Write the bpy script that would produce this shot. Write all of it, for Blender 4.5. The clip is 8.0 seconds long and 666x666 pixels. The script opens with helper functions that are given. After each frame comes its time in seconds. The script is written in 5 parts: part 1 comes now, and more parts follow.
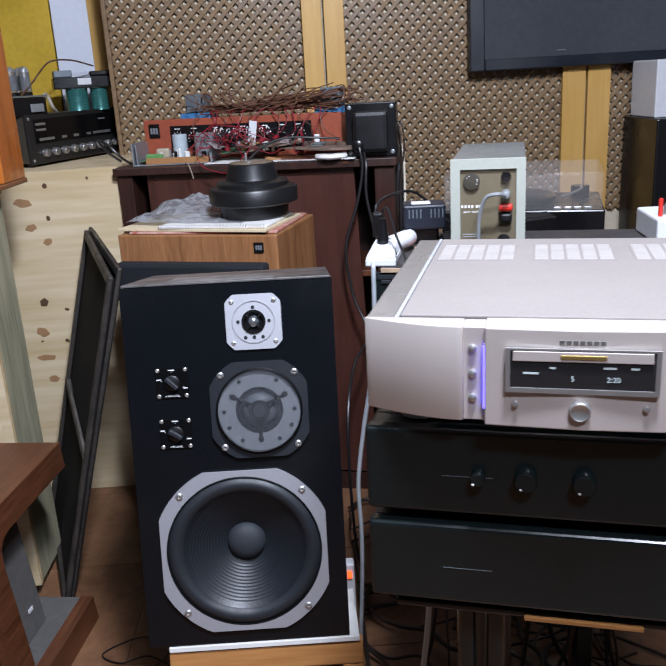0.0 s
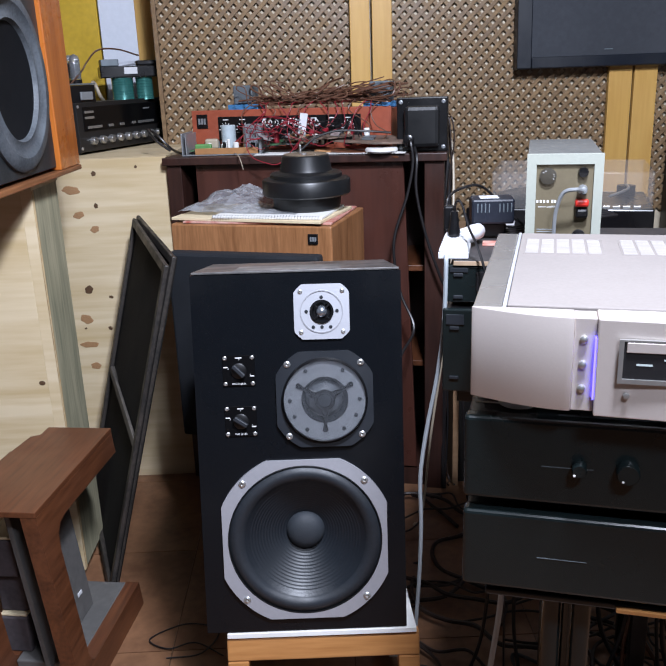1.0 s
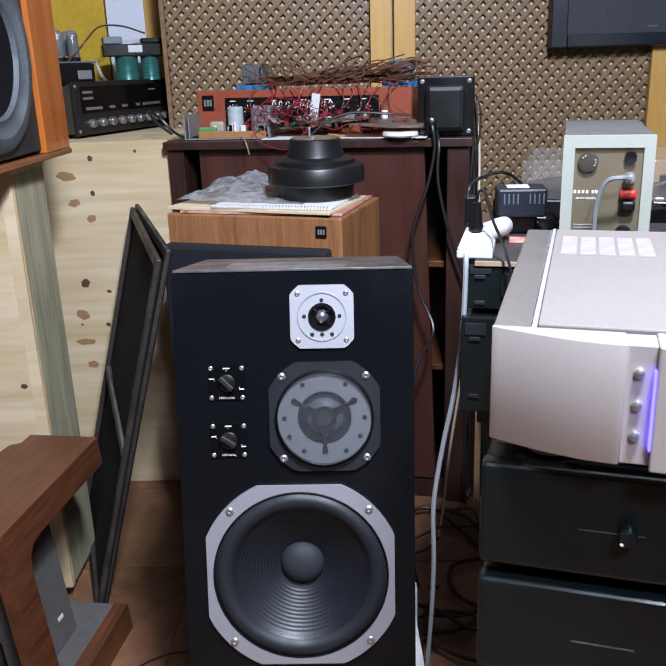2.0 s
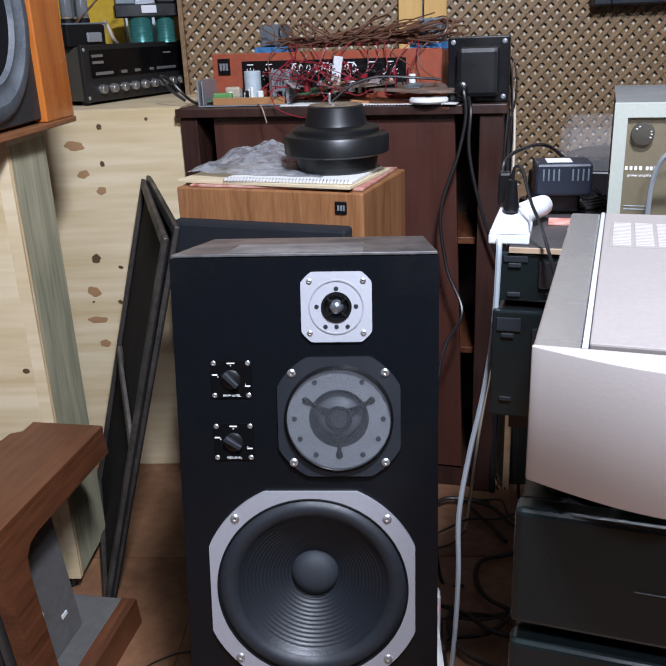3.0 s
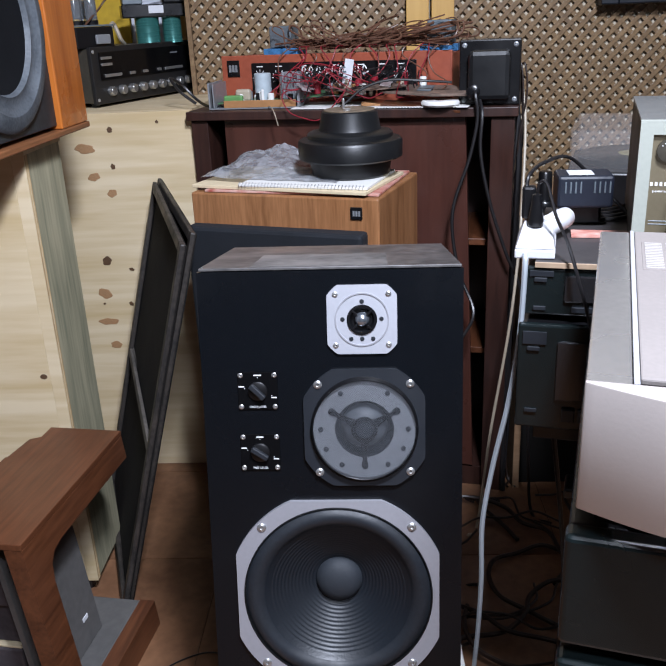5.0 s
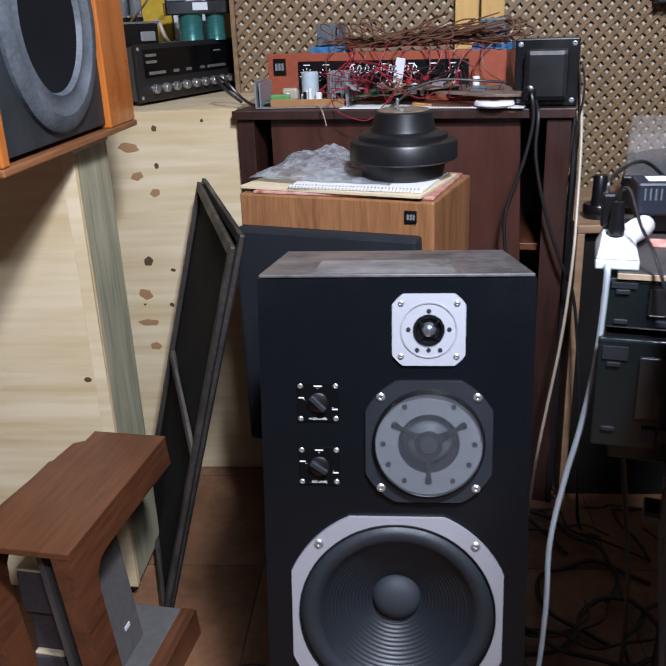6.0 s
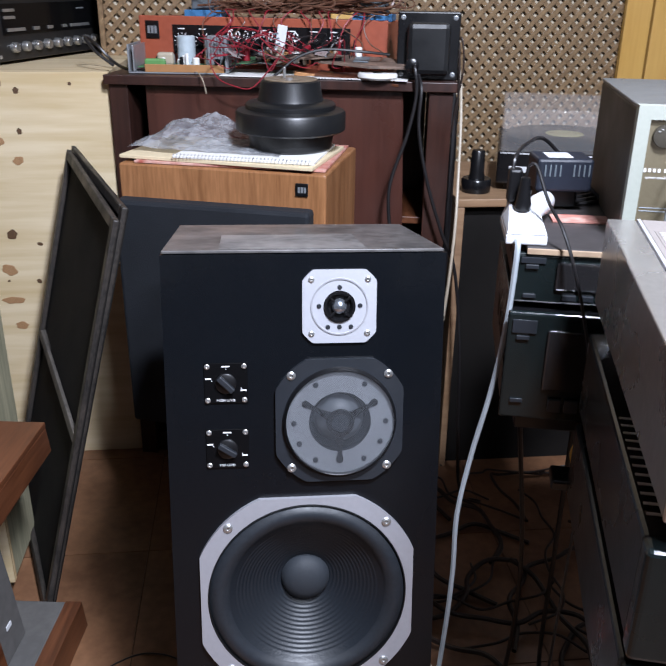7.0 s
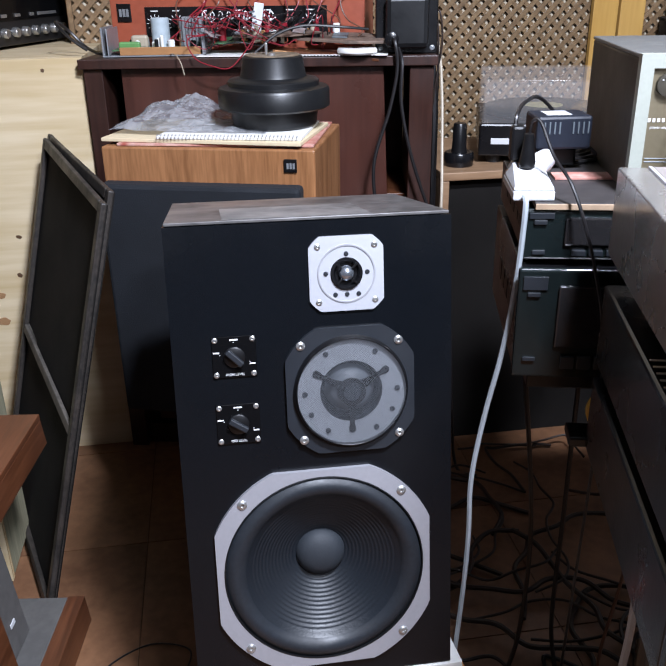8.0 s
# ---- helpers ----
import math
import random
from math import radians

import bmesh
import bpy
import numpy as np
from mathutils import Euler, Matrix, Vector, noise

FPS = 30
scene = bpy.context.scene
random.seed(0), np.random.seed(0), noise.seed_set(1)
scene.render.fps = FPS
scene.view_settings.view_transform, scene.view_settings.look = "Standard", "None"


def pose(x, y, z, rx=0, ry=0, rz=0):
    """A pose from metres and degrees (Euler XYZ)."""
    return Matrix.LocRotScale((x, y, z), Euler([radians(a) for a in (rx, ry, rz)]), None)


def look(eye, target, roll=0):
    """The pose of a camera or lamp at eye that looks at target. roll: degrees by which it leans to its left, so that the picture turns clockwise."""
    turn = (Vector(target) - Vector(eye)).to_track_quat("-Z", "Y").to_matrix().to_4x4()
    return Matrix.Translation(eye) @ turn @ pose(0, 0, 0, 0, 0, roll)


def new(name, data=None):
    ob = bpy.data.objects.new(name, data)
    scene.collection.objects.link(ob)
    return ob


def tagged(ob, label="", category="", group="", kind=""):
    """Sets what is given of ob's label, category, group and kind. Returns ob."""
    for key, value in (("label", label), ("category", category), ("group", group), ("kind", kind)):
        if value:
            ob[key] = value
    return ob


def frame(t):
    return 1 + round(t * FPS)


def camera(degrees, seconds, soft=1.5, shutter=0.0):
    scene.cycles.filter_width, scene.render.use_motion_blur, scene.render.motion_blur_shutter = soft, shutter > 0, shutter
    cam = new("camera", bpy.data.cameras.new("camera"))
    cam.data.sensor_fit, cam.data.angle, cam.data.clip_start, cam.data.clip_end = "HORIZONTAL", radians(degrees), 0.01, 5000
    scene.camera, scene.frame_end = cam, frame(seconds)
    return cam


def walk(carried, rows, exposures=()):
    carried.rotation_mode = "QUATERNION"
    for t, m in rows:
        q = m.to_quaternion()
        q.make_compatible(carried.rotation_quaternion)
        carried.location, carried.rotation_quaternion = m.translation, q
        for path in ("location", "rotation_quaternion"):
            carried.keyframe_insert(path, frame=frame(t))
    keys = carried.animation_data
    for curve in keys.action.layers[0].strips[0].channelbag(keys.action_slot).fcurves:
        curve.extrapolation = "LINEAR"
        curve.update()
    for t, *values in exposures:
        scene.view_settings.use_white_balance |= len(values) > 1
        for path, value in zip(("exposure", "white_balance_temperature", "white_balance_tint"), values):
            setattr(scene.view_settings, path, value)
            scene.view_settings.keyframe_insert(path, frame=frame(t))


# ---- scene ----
cam = camera(44.6, 8.0, shutter=0.4)
PATH = [
    (0, (0.157, -1.217, 1.26), (0.21, 0.691, 0.662), -3.3),
    (0.5, (0.103, -1.213, 1.257), (0.134, 0.695, 0.658), -2.9),
    (1, (0.052, -1.221, 1.256), (0.083, 0.685, 0.652), -2.1),
    (2.5, (0.111, -0.926, 1.215), (0.032, 0.961, 0.557), -2.1),
    (3, (0.112, -0.899, 1.218), (0.003, 0.971, 0.518), -2.3),
    (3.5, (0.098, -0.901, 1.244), (-0.014, 0.966, 0.536), -2.5),
    (4, (0.08, -0.902, 1.245), (-0.019, 0.962, 0.527), -2.6),
    (5.5, (0.056, -0.902, 1.259), (-0.042, 0.958, 0.532), -2.5),
    (6, (0.01, -0.857, 1.256), (-0.142, 1.0, 0.528), -2.3),
    (6.5, (-0.049, -0.826, 1.252), (-0.029, 1.024, 0.494), 0.4),
    (7, (-0.061, -0.824, 1.252), (0.138, 1.0, 0.456), 0.8),
    (7.5, (-0.101, -0.819, 1.234), (0.156, 0.993, 0.427), -0.5),
    (8, (-0.112, -0.817, 1.214), (0.16, 0.992, 0.405), -1.0),
]
walk(cam, [(t, look(eye, target, roll)) for t, eye, target, roll in PATH], [(0.0, -0.1), (0.4, 0.08), (1.2, 0.08), (2.5, 0.0), (5.5, 0.0), (7.0, 0.22), (8.0, 0.3)])

# ---- world and lights ----
world = bpy.data.worlds.new("room_dark")
world.use_nodes = True
world.node_tree.nodes["Background"].inputs[0].default_value = (0.5, 0.55, 0.65, 1)
world.node_tree.nodes["Background"].inputs[1].default_value = 0.008
scene.world = world


def tube_lamp(name, eye, target, sx, sy, watts, colour):
    data = bpy.data.lights.new(name, "AREA")
    data.shape, data.size, data.size_y = "RECTANGLE", sx, sy
    data.energy, data.color = watts, colour
    ob = new(name, data)
    ob.matrix_world = look(eye, target)
    return ob


tube_lamp("unseen_lamp", (0.40, -0.76, 2.5), (0.05, 0.3, 0.5), 0.26, 0.12, 82, (0.87, 0.94, 1.13))
# Weak frontal fill, unseen, added to brighten the equipment fronts.
tube_lamp("unseen_lamp", (0.55, -1.7, 2.5), (0.1, 0.2, 0.6), 0.4, 0.14, 36, (0.87, 0.94, 1.13))


# ---- materials ----
def mat(name, col, rough=0.5, metal=0.0, var=0.15, scale=6.0, fine=60.0, bump=0.08, stretch=(1, 1, 1), spec=0.5,
        col2=None, coat=0.0, rvar=0.12, trans=0.0, alpha=1.0, emit=0.0):
    """A surface with blotches and grain at two scales; col2 is the second tone."""
    m = bpy.data.materials.new(name)
    m.use_nodes = True
    nt = m.node_tree
    b = nt.nodes["Principled BSDF"]
    b.inputs["Roughness"].default_value = rough
    b.inputs["Metallic"].default_value = metal
    b.inputs["Specular IOR Level"].default_value = spec
    b.inputs["Coat Weight"].default_value = coat
    b.inputs["Transmission Weight"].default_value = trans
    b.inputs["Alpha"].default_value = alpha
    c2 = col2 or tuple(max(0.0, c * (1 - 2 * var)) for c in col)
    tc = nt.nodes.new("ShaderNodeTexCoord")
    mp = nt.nodes.new("ShaderNodeMapping")
    mp.inputs["Scale"].default_value = stretch
    info = nt.nodes.new("ShaderNodeObjectInfo")
    add = nt.nodes.new("ShaderNodeVectorMath")
    add.operation = "ADD"
    mul = nt.nodes.new("ShaderNodeMath")
    mul.operation = "MULTIPLY"
    mul.inputs[1].default_value = 17.0
    nt.links.new(info.outputs["Random"], mul.inputs[0])
    nt.links.new(tc.outputs["Object"], mp.inputs[0])
    nt.links.new(mp.outputs[0], add.inputs[0])
    nt.links.new(mul.outputs[0], add.inputs[1])
    n1 = nt.nodes.new("ShaderNodeTexNoise")
    n1.inputs["Scale"].default_value = scale
    n1.inputs["Detail"].default_value = 6
    n2 = nt.nodes.new("ShaderNodeTexNoise")
    n2.inputs["Scale"].default_value = fine
    n2.inputs["Detail"].default_value = 4
    nt.links.new(add.outputs[0], n1.inputs["Vector"])
    nt.links.new(add.outputs[0], n2.inputs["Vector"])
    mx = nt.nodes.new("ShaderNodeMath")
    mx.operation = "MULTIPLY_ADD"
    mx.inputs[1].default_value = 0.4
    nt.links.new(n2.outputs[0], mx.inputs[0])
    sc = nt.nodes.new("ShaderNodeMath")
    sc.operation = "MULTIPLY"
    sc.inputs[1].default_value = 0.6
    nt.links.new(n1.outputs[0], sc.inputs[0])
    nt.links.new(sc.outputs[0], mx.inputs[2])
    ramp = nt.nodes.new("ShaderNodeValToRGB")
    ramp.color_ramp.elements[0].position, ramp.color_ramp.elements[1].position = 0.36, 0.64
    ramp.color_ramp.elements[0].color = (*c2, 1)
    ramp.color_ramp.elements[1].color = (*col, 1)
    nt.links.new(mx.outputs[0], ramp.inputs[0])
    nt.links.new(ramp.outputs[0], b.inputs["Base Color"])
    rr = nt.nodes.new("ShaderNodeMapRange")
    rr.inputs["From Min"].default_value, rr.inputs["From Max"].default_value = 0.3, 0.7
    rr.inputs["To Min"].default_value = min(1, rough + rvar)
    rr.inputs["To Max"].default_value = max(0.02, rough - rvar)
    nt.links.new(n1.outputs[0], rr.inputs["Value"])
    nt.links.new(rr.outputs[0], b.inputs["Roughness"])
    if bump:
        bp = nt.nodes.new("ShaderNodeBump")
        bp.inputs["Strength"].default_value = bump
        bp.inputs["Distance"].default_value = 0.002
        nt.links.new(n2.outputs[0], bp.inputs["Height"])
        nt.links.new(bp.outputs[0], b.inputs["Normal"])
    if emit:
        b.inputs["Emission Color"].default_value = (*col, 1)
        b.inputs["Emission Strength"].default_value = emit
    return m


def wood(name, light, dark, along="z", scale=9.0, rough=0.5, rings=2.2, bump=0.1, coat=0.0, distort=5.0, contrast=(0.25, 0.8)):
    """Veneer or plank: long grain along one axis, with pores."""
    m = mat(name, light, rough, var=0.1, bump=0.0, coat=coat)
    nt = m.node_tree
    b = nt.nodes["Principled BSDF"]
    tc = nt.nodes.new("ShaderNodeTexCoord")
    mp = nt.nodes.new("ShaderNodeMapping")
    long = {"x": (0.08, 1, 1), "y": (1, 0.08, 1), "z": (1, 1, 0.08)}[along]
    mp.inputs["Scale"].default_value = long
    info = nt.nodes.new("ShaderNodeObjectInfo")
    mul = nt.nodes.new("ShaderNodeMath")
    mul.operation = "MULTIPLY"
    mul.inputs[1].default_value = 9.0
    add = nt.nodes.new("ShaderNodeVectorMath")
    nt.links.new(info.outputs["Random"], mul.inputs[0])
    nt.links.new(tc.outputs["Object"], mp.inputs[0])
    nt.links.new(mp.outputs[0], add.inputs[0])
    nt.links.new(mul.outputs[0], add.inputs[1])
    big = nt.nodes.new("ShaderNodeTexNoise")
    big.inputs["Scale"].default_value, big.inputs["Detail"].default_value, big.inputs["Distortion"].default_value = scale, 3, rings
    pores = nt.nodes.new("ShaderNodeTexNoise")
    pores.inputs["Scale"].default_value, pores.inputs["Detail"].default_value = scale * 14, 5
    nt.links.new(add.outputs[0], big.inputs["Vector"])
    nt.links.new(add.outputs[0], pores.inputs["Vector"])
    mix = nt.nodes.new("ShaderNodeMath")
    mix.operation = "MULTIPLY_ADD"
    mix.inputs[1].default_value = 0.45
    half = nt.nodes.new("ShaderNodeMath")
    half.operation = "MULTIPLY"
    half.inputs[1].default_value = 0.55
    nt.links.new(big.outputs[0], half.inputs[0])
    nt.links.new(pores.outputs[0], mix.inputs[0])
    nt.links.new(half.outputs[0], mix.inputs[2])
    ramp = nt.nodes.new("ShaderNodeValToRGB")
    ramp.color_ramp.elements[0].position, ramp.color_ramp.elements[1].position = 0.36, 0.62
    ramp.color_ramp.elements[0].color, ramp.color_ramp.elements[1].color = (*dark, 1), (*light, 1)
    nt.links.new(mix.outputs[0], ramp.inputs[0])
    nt.links.new(ramp.outputs[0], b.inputs["Base Color"])
    bp = nt.nodes.new("ShaderNodeBump")
    bp.inputs["Strength"].default_value, bp.inputs["Distance"].default_value = bump, 0.001
    nt.links.new(pores.outputs[0], bp.inputs["Height"])
    nt.links.new(bp.outputs[0], b.inputs["Normal"])
    return m


M_BLACK = mat("satin_black_paint", (0.0042, 0.0052, 0.007), 0.3, scale=5, fine=220, bump=0.1, var=0.15, rvar=0.14, spec=0.38)
# Pale greys hold dust and film plus the reflected band on the black top.
M_DUSTSHEEN = mat("dusty_top_with_sheen", (0.15, 0.14, 0.135), 0.42, scale=7, fine=50, col2=(0.035, 0.033, 0.033), bump=0.05, rvar=0.16, coat=0.15)
M_FILMSHEEN = mat("film_with_sheen", (0.23, 0.22, 0.215), 0.4, scale=9, fine=70, col2=(0.07, 0.066, 0.064), bump=0.08, rvar=0.14)
M_MESHB = mat("grey_ring", (0.27, 0.285, 0.31), 0.5, var=0.06)
M_ALU = mat("cast_aluminium", (0.4, 0.4, 0.43), 0.42, metal=0.35, var=0.05, fine=150)
M_ALU_L = mat("bright_aluminium", (0.52, 0.53, 0.57), 0.35, metal=0.3, var=0.04, fine=180)
M_RIM = mat("dark_cast_rim", (0.017, 0.02, 0.025), 0.45, var=0.1, bump=0.1)
M_CONE = mat("paper_cone", (0.0085, 0.012, 0.017), 0.5, var=0.15, fine=300, bump=0.2)
M_CONED = mat("dusty_dark_cone", (0.006, 0.0065, 0.008), 0.85, spec=0.15, var=0.15, fine=300, bump=0.2)
M_SURR = mat("rubber_roll", (0.018, 0.022, 0.028), 0.5, var=0.2, scale=20, fine=160, bump=0.12)
M_CAP = mat("dust_cap", (0.022, 0.027, 0.034), 0.68, var=0.12, fine=250, bump=0.1)
M_RUBBER = mat("rubber", (0.007, 0.0075, 0.0085), 0.42, var=0.15, fine=120)
M_CHROME = mat("chrome_screw", (0.62, 0.62, 0.61), 0.34, metal=0.85, var=0.08)
M_DOME = mat("metal_dome", (0.5, 0.55, 0.62), 0.25, metal=0.9, var=0.05)
M_WHITEINK = mat("white_print", (0.8, 0.8, 0.8), 0.6, var=0.03, bump=0)
M_PLASTIC = mat("black_plastic", (0.006, 0.006, 0.007), 0.3, var=0.12, fine=140)
M_GLOSS = mat("glossy_black", (0.0075, 0.012, 0.0125), 0.22, var=0.1, scale=12, fine=90, bump=0.02, rvar=0.08)
M_FABRIC = mat("navy_grille_cloth", (0.005, 0.0075, 0.012), 0.85, var=0.2, fine=500, bump=0.3)
M_CLOTH = mat("black_grille_cloth", (0.011, 0.0095, 0.0085), 0.95, spec=0.2, var=0.2, fine=500, bump=0.3)
M_GRFRAME = mat("worn_black_frame", (0.05, 0.042, 0.036), 0.5, col2=(0.01, 0.009, 0.008), scale=16, fine=130, bump=0.3)
M_GRBAR = mat("bare_grey_bar", (0.13, 0.115, 0.1), 0.6, col2=(0.05, 0.045, 0.04), scale=14, fine=110, bump=0.25)
M_TEAK = wood("teak_veneer", (0.33, 0.15, 0.062), (0.19, 0.08, 0.03), "z", 16, 0.42)
M_ORANGE = wood("orange_varnished_wood", (0.5, 0.15, 0.025), (0.33, 0.085, 0.014), "z", 8, 0.32, coat=0.3)
M_WALNUT = wood("dark_red_brown_wood", (0.045, 0.018, 0.013), (0.021, 0.009, 0.007), "z", 8, 0.4)
M_BROWN = wood("brown_stained_wood", (0.125, 0.043, 0.018), (0.06, 0.02, 0.0085), "y", 9, 0.4)
M_STOOL = wood("honey_wood", (0.5, 0.235, 0.08), (0.36, 0.15, 0.045), "x", 10, 0.4)
M_PINE = wood("pine_plywood", (0.67, 0.555, 0.37), (0.52, 0.395, 0.215), "x", 3.4, 0.62, rings=3.4, bump=0.12)
# Side boards are darker and more olive than the pine fronts.
M_PINEV = wood("olive_ply_side", (0.42, 0.38, 0.25), (0.2, 0.2, 0.13), "z", 7, 0.65)
M_PLYEDGE = wood("ply_edge", (0.6, 0.42, 0.22), (0.36, 0.22, 0.1), "z", 30, 0.7)
M_KNOT = mat("pine_knot", (0.42, 0.245, 0.12), 0.6, col2=(0.24, 0.125, 0.055), scale=60, fine=200)
M_KNOTD = mat("dark_knot", (0.14, 0.075, 0.035), 0.6, col2=(0.05, 0.025, 0.012), scale=60)
M_POST = wood("yellow_pine_post", (0.6, 0.36, 0.1), (0.5, 0.28, 0.07), "z", 5, 0.45)
M_LATTICE = mat("varnished_lattice", (0.285, 0.19, 0.105), 0.3, col2=(0.155, 0.096, 0.05), scale=14, fine=90, bump=0.15)
M_WALL = mat("unseen_wall_grey", (0.15, 0.15, 0.155), 0.8, var=0.08, scale=2, bump=0.1)
M_WALLB = mat("cream_wall", (0.6, 0.52, 0.39), 0.7, var=0.08, scale=2, bump=0.1)
M_WALLW = mat("white_wall", (0.72, 0.76, 0.84), 0.7, var=0.05, scale=2)
M_YELLOW = mat("yellow_curtain", (0.62, 0.4, 0.03), 0.75, var=0.12, scale=5)
M_CEIL = mat("unseen_ceiling_grey", (0.3, 0.3, 0.3), 0.8, var=0.05, scale=2)
M_TILE = mat("brown_floor_tile", (0.24, 0.12, 0.062), 0.42, col2=(0.13, 0.06, 0.03), scale=5, fine=45, bump=0.08)
M_GROUT = mat("dark_grout", (0.14, 0.072, 0.038), 0.9, var=0.2)
M_CHAMP = mat("champagne_aluminium", (0.66, 0.59, 0.55), 0.36, metal=0.45, var=0.02, scale=4, fine=350, bump=0.05, rvar=0.05)
# Top plate colour darkened to offset the strong lamp light from above.
M_CHTOP = mat("champagne_top_darkened", (0.25, 0.223, 0.208), 0.65, metal=0.0, spec=0.3, var=0.07, scale=5, fine=200, bump=0.05)
M_SIDE = mat("grey_side_cheek", (0.42, 0.4, 0.38), 0.32, metal=0.7, var=0.1, scale=6, fine=120)
M_VENT = mat("vent_slit", (0.41, 0.38, 0.36), 0.5, var=0.05)
M_LEDB = mat("blue_led_strip", (0.1, 0.08, 1.0), 0.4, emit=5.0, var=0.02)
M_LEDR = mat("red_led", (1.0, 0.1, 0.02), 0.4, emit=2.0, var=0.02)
M_GLASSD = mat("display_glass", (0.02, 0.019, 0.02), 0.06, var=0.05, bump=0, spec=0.9)
M_DIGIT = mat("display_digits", (0.5, 0.57, 0.57), 0.4, emit=0.08, var=0.02)
M_CREAM = mat("cream_metal", (0.37, 0.39, 0.34), 0.42, var=0.05, fine=200)
M_OLIVE = mat("bronze_panel", (0.185, 0.155, 0.1), 0.4, metal=0.3, var=0.06, fine=200)
M_QSIDE = mat("dark_bronze_case", (0.06, 0.052, 0.038), 0.42, var=0.2, fine=140)
M_QTOP = mat("grey_case_top", (0.22, 0.22, 0.21), 0.38, var=0.12, metal=0.3)
M_PAPER = mat("white_paper", (0.76, 0.75, 0.72), 0.8, var=0.05, fine=80)
M_CARD = mat("yellowed_paper", (0.7, 0.58, 0.38), 0.8, var=0.1)
M_REDPAPER = mat("red_printed_paper", (0.36, 0.085, 0.06), 0.7, col2=(0.58, 0.36, 0.3), scale=40)
# Light and dark blotches paint the glints on the creased plastic.
M_BAG = mat("clear_bag_with_glints", (0.62, 0.64, 0.67), 0.12, col2=(0.2, 0.21, 0.23), scale=26, fine=60, bump=0.5, alpha=0.5, spec=0.9)
M_WHITE = mat("white_plastic", (0.66, 0.67, 0.69), 0.4, var=0.06)
M_CORD = mat("white_cord", (0.38, 0.42, 0.45), 0.45, var=0.08)
M_CORDB = mat("black_cord", (0.012, 0.011, 0.012), 0.4, var=0.1)
M_CORDR = mat("red_wire", (0.26, 0.014, 0.025), 0.4, var=0.1)
M_CORDBR = mat("brown_twin_wire", (0.14, 0.065, 0.04), 0.35, var=0.2)
M_CORDC = mat("cream_cord", (0.42, 0.355, 0.265), 0.5, var=0.1)
M_REDFRONT = mat("orange_red_panel", (0.35, 0.085, 0.045), 0.45, col2=(0.26, 0.06, 0.03), scale=8)
M_GREYMET = mat("grey_sheet_metal", (0.36, 0.38, 0.4), 0.4, metal=0.5, var=0.1)
M_BLUE = mat("blue_plastic", (0.05, 0.2, 0.42), 0.5, var=0.1)
M_SLATE = mat("slate_metal", (0.15, 0.18, 0.2), 0.5, metal=0.3, var=0.1)
M_TEAL = mat("teal_coil", (0.05, 0.2, 0.18), 0.3, metal=0.4, var=0.1, stretch=(1, 1, 20))
M_GREEN = mat("green_pcb", (0.06, 0.16, 0.07), 0.5, var=0.2, scale=40)
M_COPPER = mat("copper_strip", (0.55, 0.28, 0.12), 0.4, metal=0.4, var=0.1)
M_GLASSY = mat("valve_glass", (0.7, 0.72, 0.74), 0.05, var=0.02, trans=0.85, bump=0)
M_ACRYL = mat("acrylic_cover", (0.62, 0.6, 0.6), 0.08, var=0.03, trans=0.0, alpha=0.085, bump=0)
M_BLOCK = mat("grey_purple_block", (0.075, 0.062, 0.068), 0.8, var=0.2, scale=10, fine=90, bump=0.3)
M_GREYBD = mat("grey_board", (0.115, 0.11, 0.105), 0.6, var=0.15, scale=7)
M_DRIM = mat("dusty_dark_rim", (0.115, 0.13, 0.145), 0.6, col2=(0.045, 0.052, 0.06), scale=14, fine=160, bump=0.2)
M_BAFFLE = mat("dusty_baffle", (0.026, 0.032, 0.036), 0.5, col2=(0.01, 0.0125, 0.0145), scale=9, fine=120, bump=0.15)
M_KNOB = mat("turned_aluminium_knob", (0.5, 0.5, 0.49), 0.3, metal=0.85, var=0.06)
M_DIAL = mat("black_dial_glass", (0.004, 0.004, 0.0045), 0.2, var=0.05, bump=0, spec=0.25)
M_NAVY = mat("navy_black_plastic", (0.012, 0.0155, 0.026), 0.45, var=0.15, fine=160)
M_REDPLUG = mat("red_plug", (0.6, 0.03, 0.02), 0.4, var=0.1)
M_TAN = mat("raw_board_edge", (0.42, 0.3, 0.2), 0.6, var=0.15, scale=20)
M_GOLD = mat("gold_badge", (0.5, 0.36, 0.12), 0.3, metal=0.8, var=0.1)
M_LEADS = mat("dark_brown_leads", (0.03, 0.017, 0.013), 0.45, var=0.3, scale=9)
M_AMBER = mat("yellow_disc", (0.55, 0.3, 0.03), 0.5, var=0.1)


# ---- building helpers ----
def part(name, bm, material, parent, label="", smooth=False, m=None):
    me = bpy.data.meshes.new(name)
    bm.to_mesh(me)
    bm.free()
    me.materials.append(material)
    if smooth:
        for p in me.polygons:
            p.use_smooth = True
        me.set_sharp_from_angle(angle=radians(38))
    ob = new(name, me)
    if parent is not None:
        ob.parent = parent
    if m is not None:
        ob.matrix_basis = m
    if label:
        ob["label"] = label
    return ob


def thing(name, m, label, category, group="", kind=""):
    ob = new(name)
    ob.empty_display_size = 0.05
    ob.matrix_basis = m
    return tagged(ob, label, category, group, kind)


